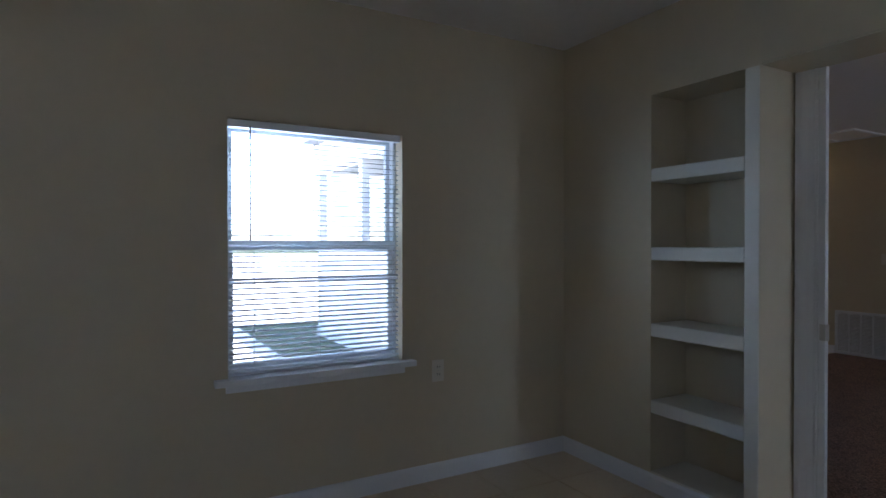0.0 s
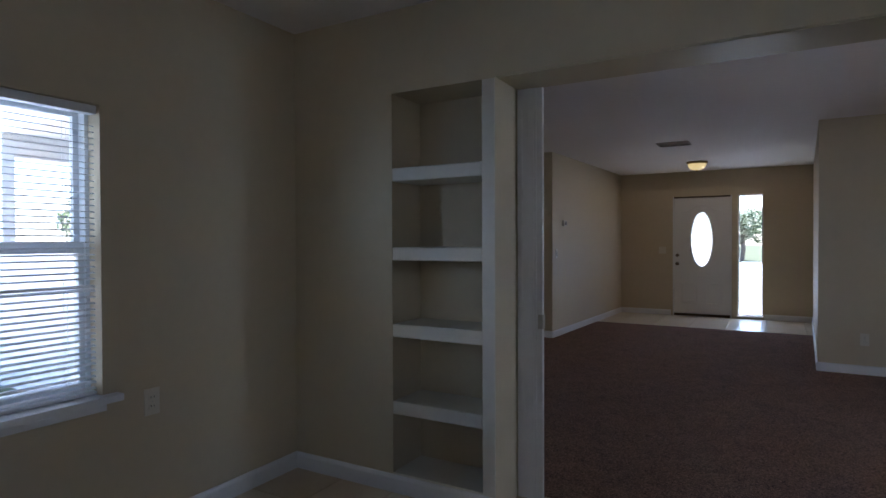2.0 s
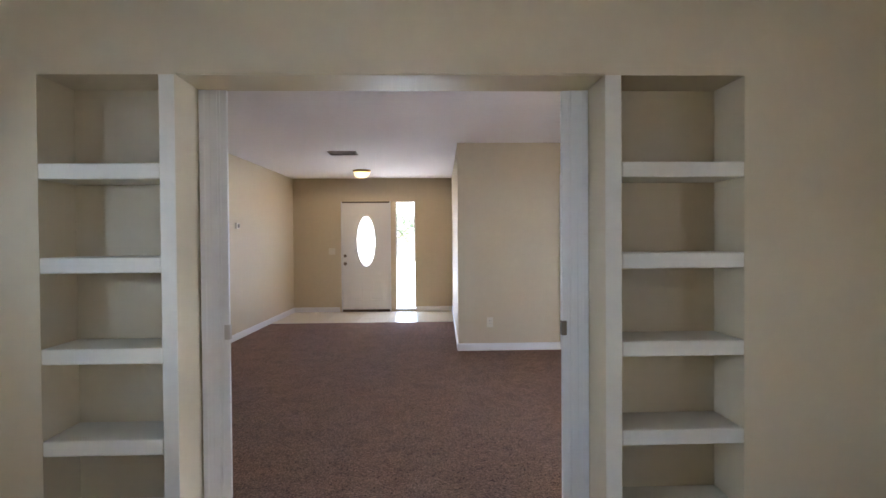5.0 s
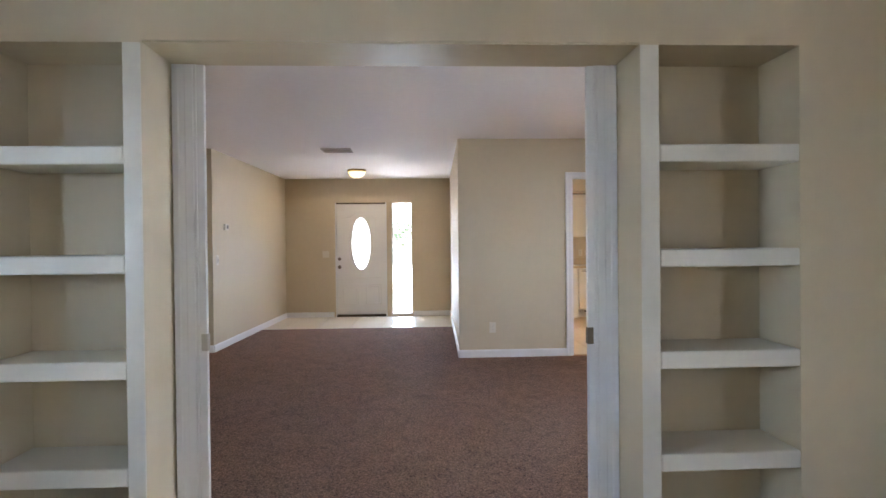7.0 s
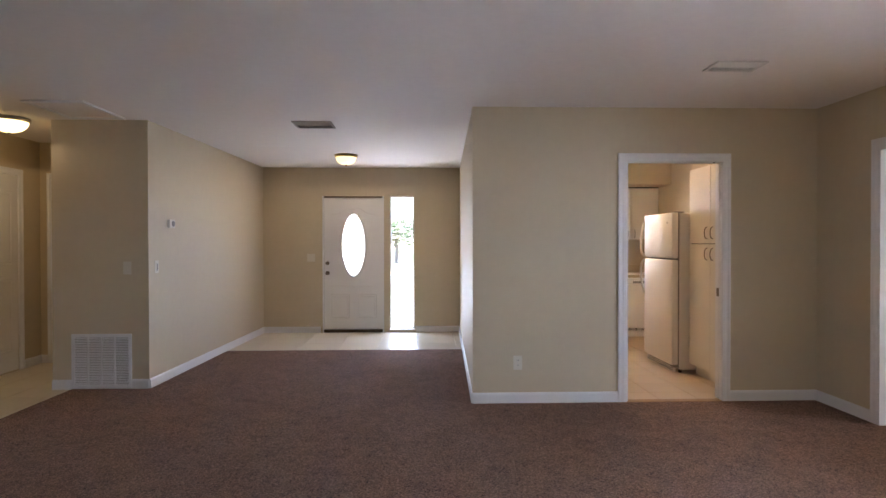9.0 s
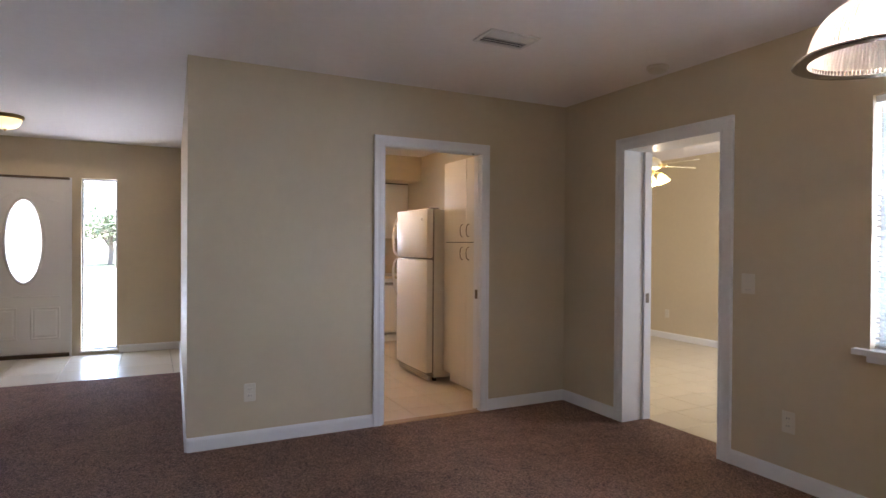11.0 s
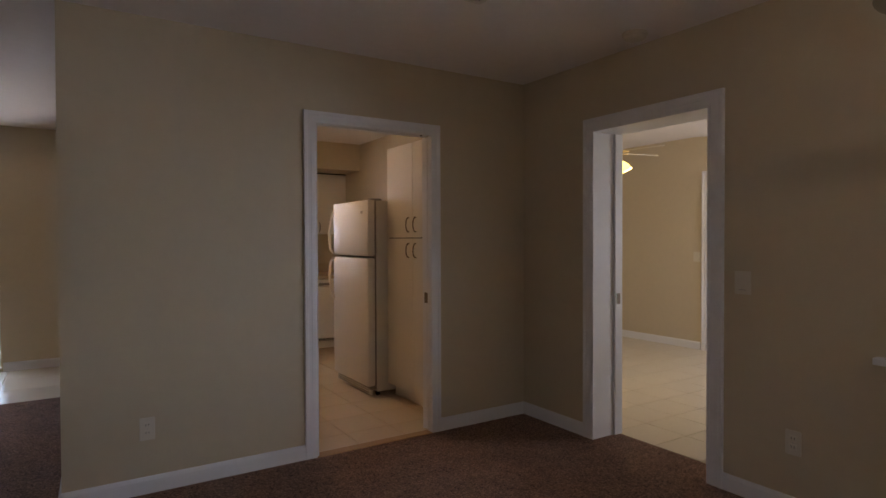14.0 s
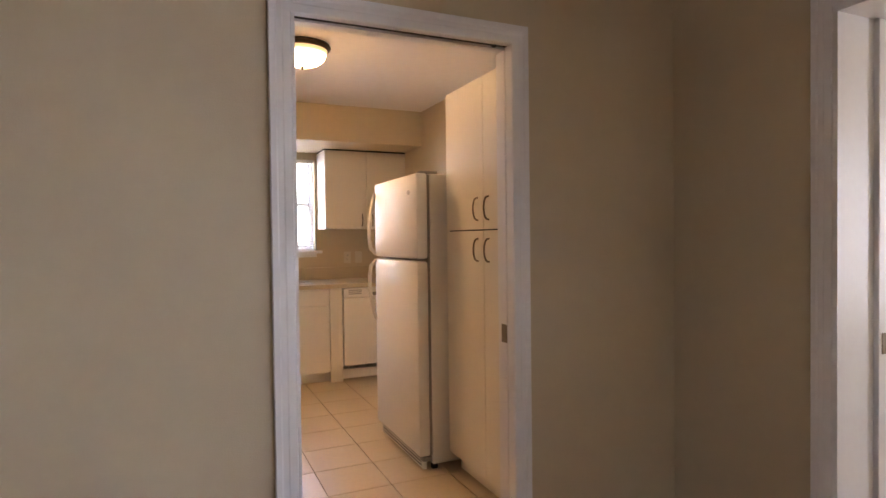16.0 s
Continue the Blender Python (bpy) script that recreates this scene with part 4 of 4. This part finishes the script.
# ---- small wall fittings ----
def plate(name, label, category, at, kind_of, wide=0.072, group=""):
    """A wall plate lying in its own x-z, facing -y: an outlet, a toggle, a rocker, a blank or a thermostat."""
    th = thing(name, label, category, at, group=group)
    pl = part("plate", boxes((-wide / 2, wide / 2, -0.006, -0.0005, -0.058, 0.058), bevel=0.0025), M_PLASTIC, th)
    if kind_of == "outlet":
        for z in (-0.02, 0.02):
            rc = part("receptacle", boxes((-0.017, 0.017, -0.0085, -0.006, z - 0.014, z + 0.014), bevel=0.002), M_PLASTIC, th)
            part("slot", boxes((-0.008, -0.0055, -0.0092, -0.0084, z - 0.003, z + 0.006), (0.0055, 0.008, -0.0092, -0.0084, z - 0.003, z + 0.006)), M_DARK, rc)
        part("screw", boxes((-0.0025, 0.0025, -0.0072, -0.0059, -0.0025, 0.0025)), M_STEEL, th)
    elif kind_of == "toggle":
        xs = (0,) if wide < 0.1 else (-0.023, 0.023)
        for x in xs:
            part("toggle", boxes((x - 0.005, x + 0.005, -0.018, -0.006, -0.002, 0.012), bevel=0.0015), M_PLASTIC, th)
    elif kind_of == "rocker":
        rk = bmesh.new()
        box(rk, -0.016, 0.016, -0.010, -0.006, -0.033, 0.033, 0.002)
        part("rocker", rk, M_PLASTIC, th)
        part("seam", boxes((-0.017, 0.017, -0.0066, -0.0059, -0.036, -0.034)), M_GREY, th)
    return th


FACE_S, FACE_W, FACE_E, FACE_N = 0, -90, 90, 180
OUT = "cream electric outlets"
plate("outlet", "cream duplex outlet on the wall beside the window", "outlet", pose(X_WEST, 1.915, 0.583, 0, 0, FACE_E), "outlet", group=OUT)
plate("outlet", "cream duplex outlet low on the kitchen wall", "outlet", pose(0.80, Y_KITCHEN, 0.335), "outlet", group=OUT)
plate("outlet", "cream duplex outlet low beside the doorway", "outlet", pose(X_EAST, 5.157, 0.344, 0, 0, FACE_W), "outlet", group=OUT)
plate("outlet", "cream duplex outlet low on the sunroom wall", "outlet", pose(6.67, 9.03, 0.35, 0, 0, FACE_W), "outlet", group=OUT)
plate("outlet", "cream duplex outlet above the countertop", "outlet", pose(2.905, Y_FRONT, 1.09), "outlet", group=OUT)
plate("light_switch", "cream toggle switch plate above the countertop", "switch", pose(3.022, Y_FRONT, 1.09), "toggle")
plate("light_switch", "cream rocker switch beside the sunroom doorway", "switch", pose(X_EAST, 5.403, 1.078, 0, 0, FACE_W), "rocker", 0.084)
sw2 = plate("light_switch", "slim fan control switch in a metal plate on the foyer wall", "switch", pose(-2.466, 7.82, 1.105, 0, 0, 87.7), "rocker", 0.07)
part("slider", boxes((-0.006, 0.006, -0.0125, -0.0095, -0.03, 0.03)), M_GREY, sw2)
plate("light_switch", "cream double switch plate beside the front door", "switch", pose(-1.64, Y_FRONT, 1.11), "toggle", 0.118)
plate("light_switch", "cream switch plate beside the sunroom back door", "switch", pose(6.67, 7.90, 1.087, 0, 0, FACE_W), "toggle", 0.09)
plate("light_switch", "cream blank switch plate on the closet wall", "switch", pose(-2.66, 7.68, 1.10), "toggle")
th = thing("thermostat", "small white thermostat with a round dial", "thermostat", pose(-2.455, 8.085, 1.515, 0, 0, 87.7))
part("body", boxes((-0.055, 0.055, -0.03, -0.0005, -0.04, 0.04), bevel=0.006), M_PLASTIC, th)
dial = lathe([(0, 0), (0.028, 0), (0.028, 0.006), (0.02, 0.01), (0, 0.01)], 24)
dial.transform(Matrix.Translation((0.01, -0.03, 0)) @ Matrix.Rotation(radians(90), 4, "X"))
part("dial", dial, M_GREY, th, "grey round dial", True)


def ceiling_register(at, w, d, n, label, enamel):
    """A louvred air register under the ceiling, w along x and d along y."""
    th = thing("ceiling_vent", label, "vent", at)
    f = 0.022
    part("frame", boxes((-w / 2, w / 2, -d / 2, -d / 2 + f, -0.012, -0.0005), (-w / 2, w / 2, d / 2 - f, d / 2, -0.012, -0.0005), (-w / 2, -w / 2 + f, -d / 2 + f, d / 2 - f, -0.012, -0.0005), (w / 2 - f, w / 2, -d / 2 + f, d / 2 - f, -0.012, -0.0005), bevel=0.003), enamel, th)
    # black sheet puts the duct's shade behind the slats
    part("backing", boxes((-w / 2 + f, w / 2 - f, -d / 2 + f, d / 2 - f, -0.003, -0.0006)), M_DARK, th)
    for k in range(n):
        y = -d / 2 + f + (k + 0.5) * (d - 2 * f) / n
        bm = boxes((-w / 2 + f, w / 2 - f, -0.0075, 0.0075, -0.001, 0.001))
        bm.transform(Matrix.Translation((0, y, -0.010)) @ Matrix.Rotation(radians(38 if y > 0 else -38), 4, "X"))
        part("slat", bm, enamel, th)
    return th


ceiling_register(pose(-1.0, 7.82, CEIL), 0.36, 0.30, 9, "dark tan louvred air register in the ceiling before the foyer", M_VENT_TAN)
ceiling_register(pose(1.995, 5.94, CEIL), 0.32, 0.20, 6, "off-white louvred air register in the living room ceiling", M_VENT)
rg = thing("return_grille", "white stamped return-air grille at the foot of the wall", "vent", pose(-2.892, 7.68, 0.006))
part("frame", boxes((-0.268, 0.268, -0.012, -0.0005, 0.0, 0.03), (-0.268, 0.268, -0.012, -0.0005, 0.465, 0.497), (-0.268, -0.24, -0.012, -0.0005, 0.03, 0.465), (0.24, 0.268, -0.012, -0.0005, 0.03, 0.465), bevel=0.002), M_TRIM, rg)
part("backing", boxes((-0.24, 0.24, -0.003, -0.0006, 0.03, 0.465)), M_GREY, rg)
for x in (-0.12, 0.0, 0.12):
    part("mullion", boxes((x - 0.006, x + 0.006, -0.011, -0.003, 0.03, 0.465)), M_TRIM, rg)
for k in range(29):
    bm = boxes((-0.24, 0.24, -0.006, 0.006, -0.0008, 0.0008))
    bm.transform(Matrix.Translation((0, -0.006, 0.037 + k * 0.015)) @ Matrix.Rotation(radians(48), 4, "X"))
    part("louvre", bm, M_TRIM, rg)
ht = thing("attic_hatch", "white attic hatch with a thin wooden trim in the ceiling", "hatch", pose(-2.865, 7.27, CEIL))
part("panel", boxes((-0.2, 0.2, -0.28, 0.28, -0.006, -0.0005)), M_CEIL, ht)
for r in ((-0.24, 0.24, -0.32, -0.28), (-0.24, 0.24, 0.28, 0.32), (-0.24, -0.2, -0.28, 0.28), (0.2, 0.24, -0.28, 0.28)):
    part("trim_board", boxes((*r, -0.016, -0.0005), bevel=0.003), M_TRIM, ht)
for x, y in ((3.13, 5.92), (-2.08, 5.05)):
    dt = thing("smoke_detector", "round white smoke detector on the ceiling", "smoke detector", pose(x, y, CEIL))
    part("base", lathe([(0, -0.0005), (0.07, -0.0005), (0.07, -0.012), (0.062, -0.014), (0, -0.014)], 32), M_PLASTIC, dt, smooth=True)
    part("cover", lathe([(0.06, -0.014), (0.06, -0.028), (0.05, -0.036), (0.02, -0.038), (0, -0.038)], 32), M_PLASTIC, dt, smooth=True)


# ---- lamps ----
def flush_light(label, at, r, pan, glass, watts, colour):
    th = thing("ceiling_light", label, "ceiling light", at)
    part("pan", lathe([(0, -0.0005), (r * 0.98, -0.0005), (r * 1.02, -0.012), (r * 1.0, -0.022), (r * 0.93, -0.034), (r * 0.90, -0.034), (r * 0.90, -0.02), (0, -0.02)], 40), pan, th, smooth=True)
    part("shade", lathe([(r * 0.895, -0.03), (r * 0.88, -0.05), (r * 0.78, -0.082), (r * 0.58, -0.108), (r * 0.32, -0.122), (0, -0.127)], 40), glass, th, "lit alabaster glass bowl", True)
    part("finial", lathe([(0, -0.124), (0.012, -0.126), (0.014, -0.132), (0.008, -0.138), (0.005, -0.146), (0, -0.148)], 16), pan, th, smooth=True)
    if watts:
        lamp = new("bulb_light", bpy.data.lights.new("bulb_light", "SPOT"))
        lamp.data.energy, lamp.data.color, lamp.data.shadow_soft_size = watts, colour, 0.0
        lamp.data.spot_size, lamp.data.spot_blend = radians(178), 0.12
        lamp.parent = th
        lamp.location = (0, 0, -0.20)
    return th


flush_light("brass-rimmed ceiling light with lit glass bowl in the foyer", pose(-0.955, 9.72, CEIL), 0.145, M_BRASS, M_LAMP_WARM, 0.65, (1.0, 0.76, 0.48))
flush_light("bronze-rimmed ceiling light with lit glass bowl in the kitchen", pose(2.06, 8.74, CEIL), 0.165, M_BRONZE, M_LAMP_KITCHEN, 0, None)
flush_light("ceiling light with lit glass bowl in the hall", pose(-3.66, 7.62, CEIL), 0.165, M_STEEL, M_LAMP_HALL, 0.4, (1.0, 0.72, 0.40))


def pendant(at):
    th = thing("pendant_lamp", "ribbed clear glass dome pendant with chrome rim, lit", "pendant lamp", at)
    R, H = 0.190, 0.188
    n, rows = 200, 14
    bm = bmesh.new()
    rings = []
    for i in range(rows + 1):
        a = i / rows
        ang = a * math.pi / 2 * 0.93 + 0.12
        r, z = R * math.sin(ang) ** 0.9, H * math.cos(ang)
        rings.append([bm.verts.new(((r + 0.0016 * (1 if k % 2 else -1) * min(1, a * 3)) * math.cos(2 * math.pi * k / n), (r + 0.0016 * (1 if k % 2 else -1) * min(1, a * 3)) * math.sin(2 * math.pi * k / n), z)) for k in range(n)])
    for u, v in zip(rings, rings[1:]):
        for k in range(n):
            bm.faces.new((u[k], u[(k + 1) % n], v[(k + 1) % n], v[k]))
    bmesh.ops.recalc_face_normals(bm, faces=bm.faces)
    sh = part("shade", bm, M_PENDANT, th, "ribbed clear glass dome")
    sh.visible_shadow = False
    lamp = new("bulb_light", bpy.data.lights.new("bulb_light", "POINT"))
    lamp.data.energy, lamp.data.color, lamp.data.shadow_soft_size = 0.28, (1.0, 0.76, 0.52), 0.0
    lamp.parent, lamp.location = th, (0, 0, H - 0.145)
    mod = sh.modifiers.new("thickness", "SOLIDIFY")
    mod.thickness = 0.003
    part("rim", lathe([(R - 0.004, 0.012), (R + 0.006, 0.014), (R + 0.034, 0.004), (R + 0.041, -0.004), (R + 0.032, -0.008), (R - 0.002, -0.004), (R - 0.004, 0.012)], 72), M_RIM, th, "chrome rim", True)
    part("cap", lathe([(0.0, H + 0.04), (0.018, H + 0.038), (0.03, H + 0.02), (0.036, H), (0.042, H - 0.006), (0.0, H - 0.008)], 32), M_STEEL, th, smooth=True)
    part("socket", lathe([(0, H - 0.008), (0.02, H - 0.008), (0.02, H - 0.036), (0, H - 0.036)], 20), M_PLASTIC, th)
    part("bulb", lathe([(0, H - 0.036), (0.014, H - 0.038), (0.018, H - 0.055), (0.03, H - 0.08), (0.03, H - 0.1), (0.018, H - 0.12), (0, H - 0.126)], 24), M_BULB, th, "lit bulb", True)
    top = CEIL - at.translation.z
    k, z = 0, H + 0.045
    while z < top - 0.05:
        bm = bmesh.new()
        ring = []
        for i in range(16):
            t = 2 * math.pi * i / 16
            c = Vector((0.011 * math.cos(t), 0, 0.017 * math.sin(t)))
            d = Vector((math.cos(t), 0, math.sin(t)))
            ring.append([bm.verts.new(c + 0.0024 * (d * math.cos(2 * math.pi * j / 6) + Vector((0, 1, 0)) * math.sin(2 * math.pi * j / 6))) for j in range(6)])
        for i in range(16):
            for j in range(6):
                bm.faces.new((ring[i][j], ring[(i + 1) % 16][j], ring[(i + 1) % 16][(j + 1) % 6], ring[i][(j + 1) % 6]))
        bm.transform(Matrix.Translation((0, 0, z)) @ Matrix.Rotation(radians(90 * (k % 2)), 4, "Z"))
        bmesh.ops.recalc_face_normals(bm, faces=bm.faces)
        part("chain_link", bm, M_STEEL, th, smooth=True)
        z += 0.027
        k += 1
    part("cord", tube([(0.004, 0.004, H + 0.03), (0.004, -0.004, (H + top) / 2), (0.003, 0.003, top - 0.02)], 0.0025), M_PLASTIC, th)
    part("canopy", lathe([(0, top - 0.0005), (0.062, top - 0.0005), (0.06, top - 0.012), (0.03, top - 0.03), (0.008, top - 0.036), (0, top - 0.036)], 32), M_STEEL, th, smooth=True)
    return th


PENDANT = (2.18, 4.17, 1.863)
pendant(pose(*PENDANT))


def ceiling_fan(at, top):
    th = thing("ceiling_fan", "cream ceiling fan with lit tulip glass shades, at rest", "ceiling fan", at)
    part("canopy", lathe([(0, top - 0.001), (0.07, top - 0.001), (0.065, top - 0.03), (0.02, top - 0.06), (0, top - 0.06)], 28), M_BRASS, th, smooth=True)
    part("downrod", tube([(0, 0, 0.08), (0, 0, top - 0.05)], 0.011), M_BRASS, th)
    part("motor", lathe([(0, 0.1), (0.05, 0.095), (0.1, 0.07), (0.115, 0.03), (0.11, -0.01), (0.07, -0.03), (0, -0.03)], 36), M_BLADE, th, smooth=True)
    for k in range(5):
        m = Matrix.Rotation(radians(72 * k - 11), 4, "Z")
        bm = boxes((0.10, 0.19, -0.015, 0.015, 0.004, 0.012), bevel=0.003)
        bm.transform(m)
        part("blade_arm", bm, M_BRASS, th)
        bm = bmesh.new()
        outline = [(0.17, -0.045), (0.46, -0.062), (0.505, -0.045), (0.515, 0), (0.505, 0.045), (0.46, 0.062), (0.17, 0.045)]
        lo, hi = [bm.verts.new((x, y, 0.012 + y * 0.18)) for x, y in outline], [bm.verts.new((x, y, 0.019 + y * 0.18)) for x, y in outline]
        bm.faces.new(lo)
        bm.faces.new(hi)
        for i in range(len(outline)):
            j = (i + 1) % len(outline)
            bm.faces.new((lo[i], lo[j], hi[j], hi[i]))
        bmesh.ops.recalc_face_normals(bm, faces=bm.faces)
        bm.transform(m)
        part("blade", bm, M_BLADE, th)
    part("light_kit", lathe([(0, -0.03), (0.05, -0.03), (0.055, -0.06), (0.03, -0.085), (0, -0.09)], 28), M_BRASS, th, smooth=True)
    for k in range(4):
        m = Matrix.Rotation(radians(90 * k + 35), 4, "Z")
        bm = tube([(0.03, 0, -0.06), (0.08, 0, -0.055), (0.1, 0, -0.075)], 0.007)
        bm.transform(m)
        part("lamp_arm", bm, M_BRASS, th)
        bm = lathe([(0.018, 0.0), (0.03, -0.02), (0.048, -0.05), (0.052, -0.075), (0.062, -0.095), (0.058, -0.095), (0.047, -0.072), (0, -0.045)], 20)
        bm.transform(m @ Matrix.Translation((0.1, 0, -0.07)) @ Matrix.Rotation(radians(-25), 4, "Y"))
        part("shade", bm, M_FAN_GLASS, th, "lit tulip glass shade", True)
    lamp = new("bulb_light", bpy.data.lights.new("bulb_light", "POINT"))
    lamp.data.energy, lamp.data.color, lamp.data.shadow_soft_size = 1.5, (1.0, 0.80, 0.48), 0.0
    lamp.parent, lamp.location = th, (0, 0, -0.24)
    return th


ceiling_fan(pose(4.58, 7.375, 2.06), 2.42 - 2.06)


# ---- outdoors ----
solid("porch_floor", boxes((-8.85, -3.34, 3.3, 6.3, -0.209, -0.06)), M_DRIVE, "concrete porch floor beside the living room", "pavement")
pr = thing("porch", "white porch with a knee wall, square posts and a beam", "porch", kind="structure")
part("knee_wall", boxes((-8.75, -3.345, 3.30, 3.40, -0.2, 1.15)), M_STUCCO, pr)
part("cap", boxes((-8.77, -3.345, 3.28, 3.42, 1.151, 1.19), bevel=0.005), M_STUCCO, pr)
for x in (-8.75, -6.95, -5.2, -3.47):
    part("post", boxes((x, x + 0.12, 3.29, 3.41, 1.191, 2.40), bevel=0.006), M_STUCCO, pr)
part("post", boxes((-8.75, -8.63, 6.1, 6.22, -0.2, 2.40), bevel=0.006), M_STUCCO, pr)
part("beam", boxes((-8.8, -3.345, 3.26, 3.44, 2.401, 2.70)), M_STUCCO, pr)
part("beam", boxes((-8.8, -8.6, 3.441, 6.3, 2.401, 2.70)), M_STUCCO, pr)
solid("wall_porch_north", boxes((-8.85, -4.34, 6.3, 6.42, -0.2, 2.7)), M_STUCCO, "white stucco wall at the porch's end", "wall")
solid("patio", boxes((-90.0, -3.4, -8.0, 2.3, -0.209, -0.19), (-90.0, -10.4, 2.3, 40.0, -0.209, -0.19)), M_DRIVE, "sunlit concrete drive beside the house", "pavement")


def tree(at, height, seed):
    rnd = random.Random(seed)
    th = thing("tree", "broad leafy garden tree with an uneven crown", "tree", at)
    trunk = bmesh.new()
    for pts, r0 in [([(0, 0, -0.1), (0.1, 0, height * 0.25), (0.05, 0.1, height * 0.55)], 0.16)] + [([(0.05, 0.05, height * (0.3 + 0.05 * k)), (rnd.uniform(-1, 1), rnd.uniform(-1, 1), height * 0.6), (rnd.uniform(-1.7, 1.7), rnd.uniform(-1.7, 1.7), height * 0.8)], 0.06) for k in range(5)]:
        b = tube(pts, r0, 8)
        me_ = bpy.data.meshes.new("limb")
        b.to_mesh(me_)
        trunk.from_mesh(me_)
        b.free()
        bpy.data.meshes.remove(me_)
    part("trunk", trunk, M_BARK, th)
    vs, fs = [], []
    lobes = [(Vector((rnd.uniform(-1.5, 1.5), rnd.uniform(-1.5, 1.5), height * rnd.uniform(0.5, 0.95))), rnd.uniform(0.6, 1.1)) for _ in range(13)]
    for _ in range(2600):
        c, r = rnd.choice(lobes)
        d = Vector((rnd.gauss(0, 1), rnd.gauss(0, 1), rnd.gauss(0, 1))).normalized()
        p = c + d * r * rnd.uniform(0.6, 1.05)
        u = Vector((rnd.gauss(0, 1), rnd.gauss(0, 1), rnd.gauss(0, 0.6))).normalized()
        v = u.orthogonal().normalized()
        s = rnd.uniform(0.09, 0.2)
        i = len(vs)
        vs += [p - u * s, p + v * s * 0.45, p + u * s, p - v * s * 0.45]
        fs.append((i, i + 1, i + 2, i + 3))
    me = bpy.data.meshes.new("crown")
    me.from_pydata(vs, [], fs)
    me.materials.append(M_LEAF)
    cr = new("crown", me)
    cr.parent = th
    return th


tree(pose(-2.2, 48.0, -0.2), 3.4, 3)
tree(pose(-6.5, 58.0, -0.2), 4.0, 5)
tree(pose(3.0, 62.0, -0.2), 4.5, 8)
tree(pose(-27.0, 16.5, -0.2), 3.2, 11)


# ---- floor tiles ----
def tile_floor(name, label, x0, x1, y0, y1, ox, oy, size, material, skip=None):
    """Square tiles laid from (ox, oy), cut at the edges of the room, with recessed joints."""
    th = thing(name, label, "floor", kind="structure")
    j, cache = 0.0025, {}
    i0, i1 = math.floor((x0 - ox) / size), math.ceil((x1 - ox) / size)
    k0, k1 = math.floor((y0 - oy) / size), math.ceil((y1 - oy) / size)
    for i in range(i0, i1):
        for k in range(k0, k1):
            a, b = max(ox + i * size, x0), min(ox + (i + 1) * size, x1)
            c, d = max(oy + k * size, y0), min(oy + (k + 1) * size, y1)
            if b - a < 0.02 or d - c < 0.02 or (skip and skip((a + b) / 2, (c + d) / 2)):
                continue
            key = (round(b - a, 3), round(d - c, 3))
            if key not in cache:
                w, h, e = (b - a) / 2 - j, (d - c) / 2 - j, 0.002
                bm = bmesh.new()
                r = [[bm.verts.new((sx * (w - q), sy * (h - q), z)) for sx, sy in ((-1, -1), (1, -1), (1, 1), (-1, 1))] for q, z in ((0, -0.0115), (0, -0.0015), (e, 0.0))]
                for u, v in zip(r, r[1:]):
                    for n in range(4):
                        bm.faces.new((u[n], u[(n + 1) % 4], v[(n + 1) % 4], v[n]))
                bm.faces.new(r[2])
                cache[key] = mesh_of("tile", bm, material)
            ob = new("tile", cache[key])
            ob.parent = th
            ob.location = ((a + b) / 2, (c + d) / 2, 0)
    return th


tile_floor("floor_kitchen", "tan ceramic kitchen tile with thin dark joints", 0.68, 3.42, 7.13, 10.96, 2.017, 8.045, 0.332, M_TILE)
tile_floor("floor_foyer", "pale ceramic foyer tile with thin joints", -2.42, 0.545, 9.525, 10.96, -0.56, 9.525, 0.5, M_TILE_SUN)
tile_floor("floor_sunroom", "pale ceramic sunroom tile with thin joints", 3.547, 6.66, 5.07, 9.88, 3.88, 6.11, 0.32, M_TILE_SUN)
tile_floor("floor_dining", "tan ceramic dining room tile with thin joints", X_WEST, X_EAST, -1.8, 3.12, X_WEST, 2.795 - 0.332 * 12, 0.332, M_TILE)
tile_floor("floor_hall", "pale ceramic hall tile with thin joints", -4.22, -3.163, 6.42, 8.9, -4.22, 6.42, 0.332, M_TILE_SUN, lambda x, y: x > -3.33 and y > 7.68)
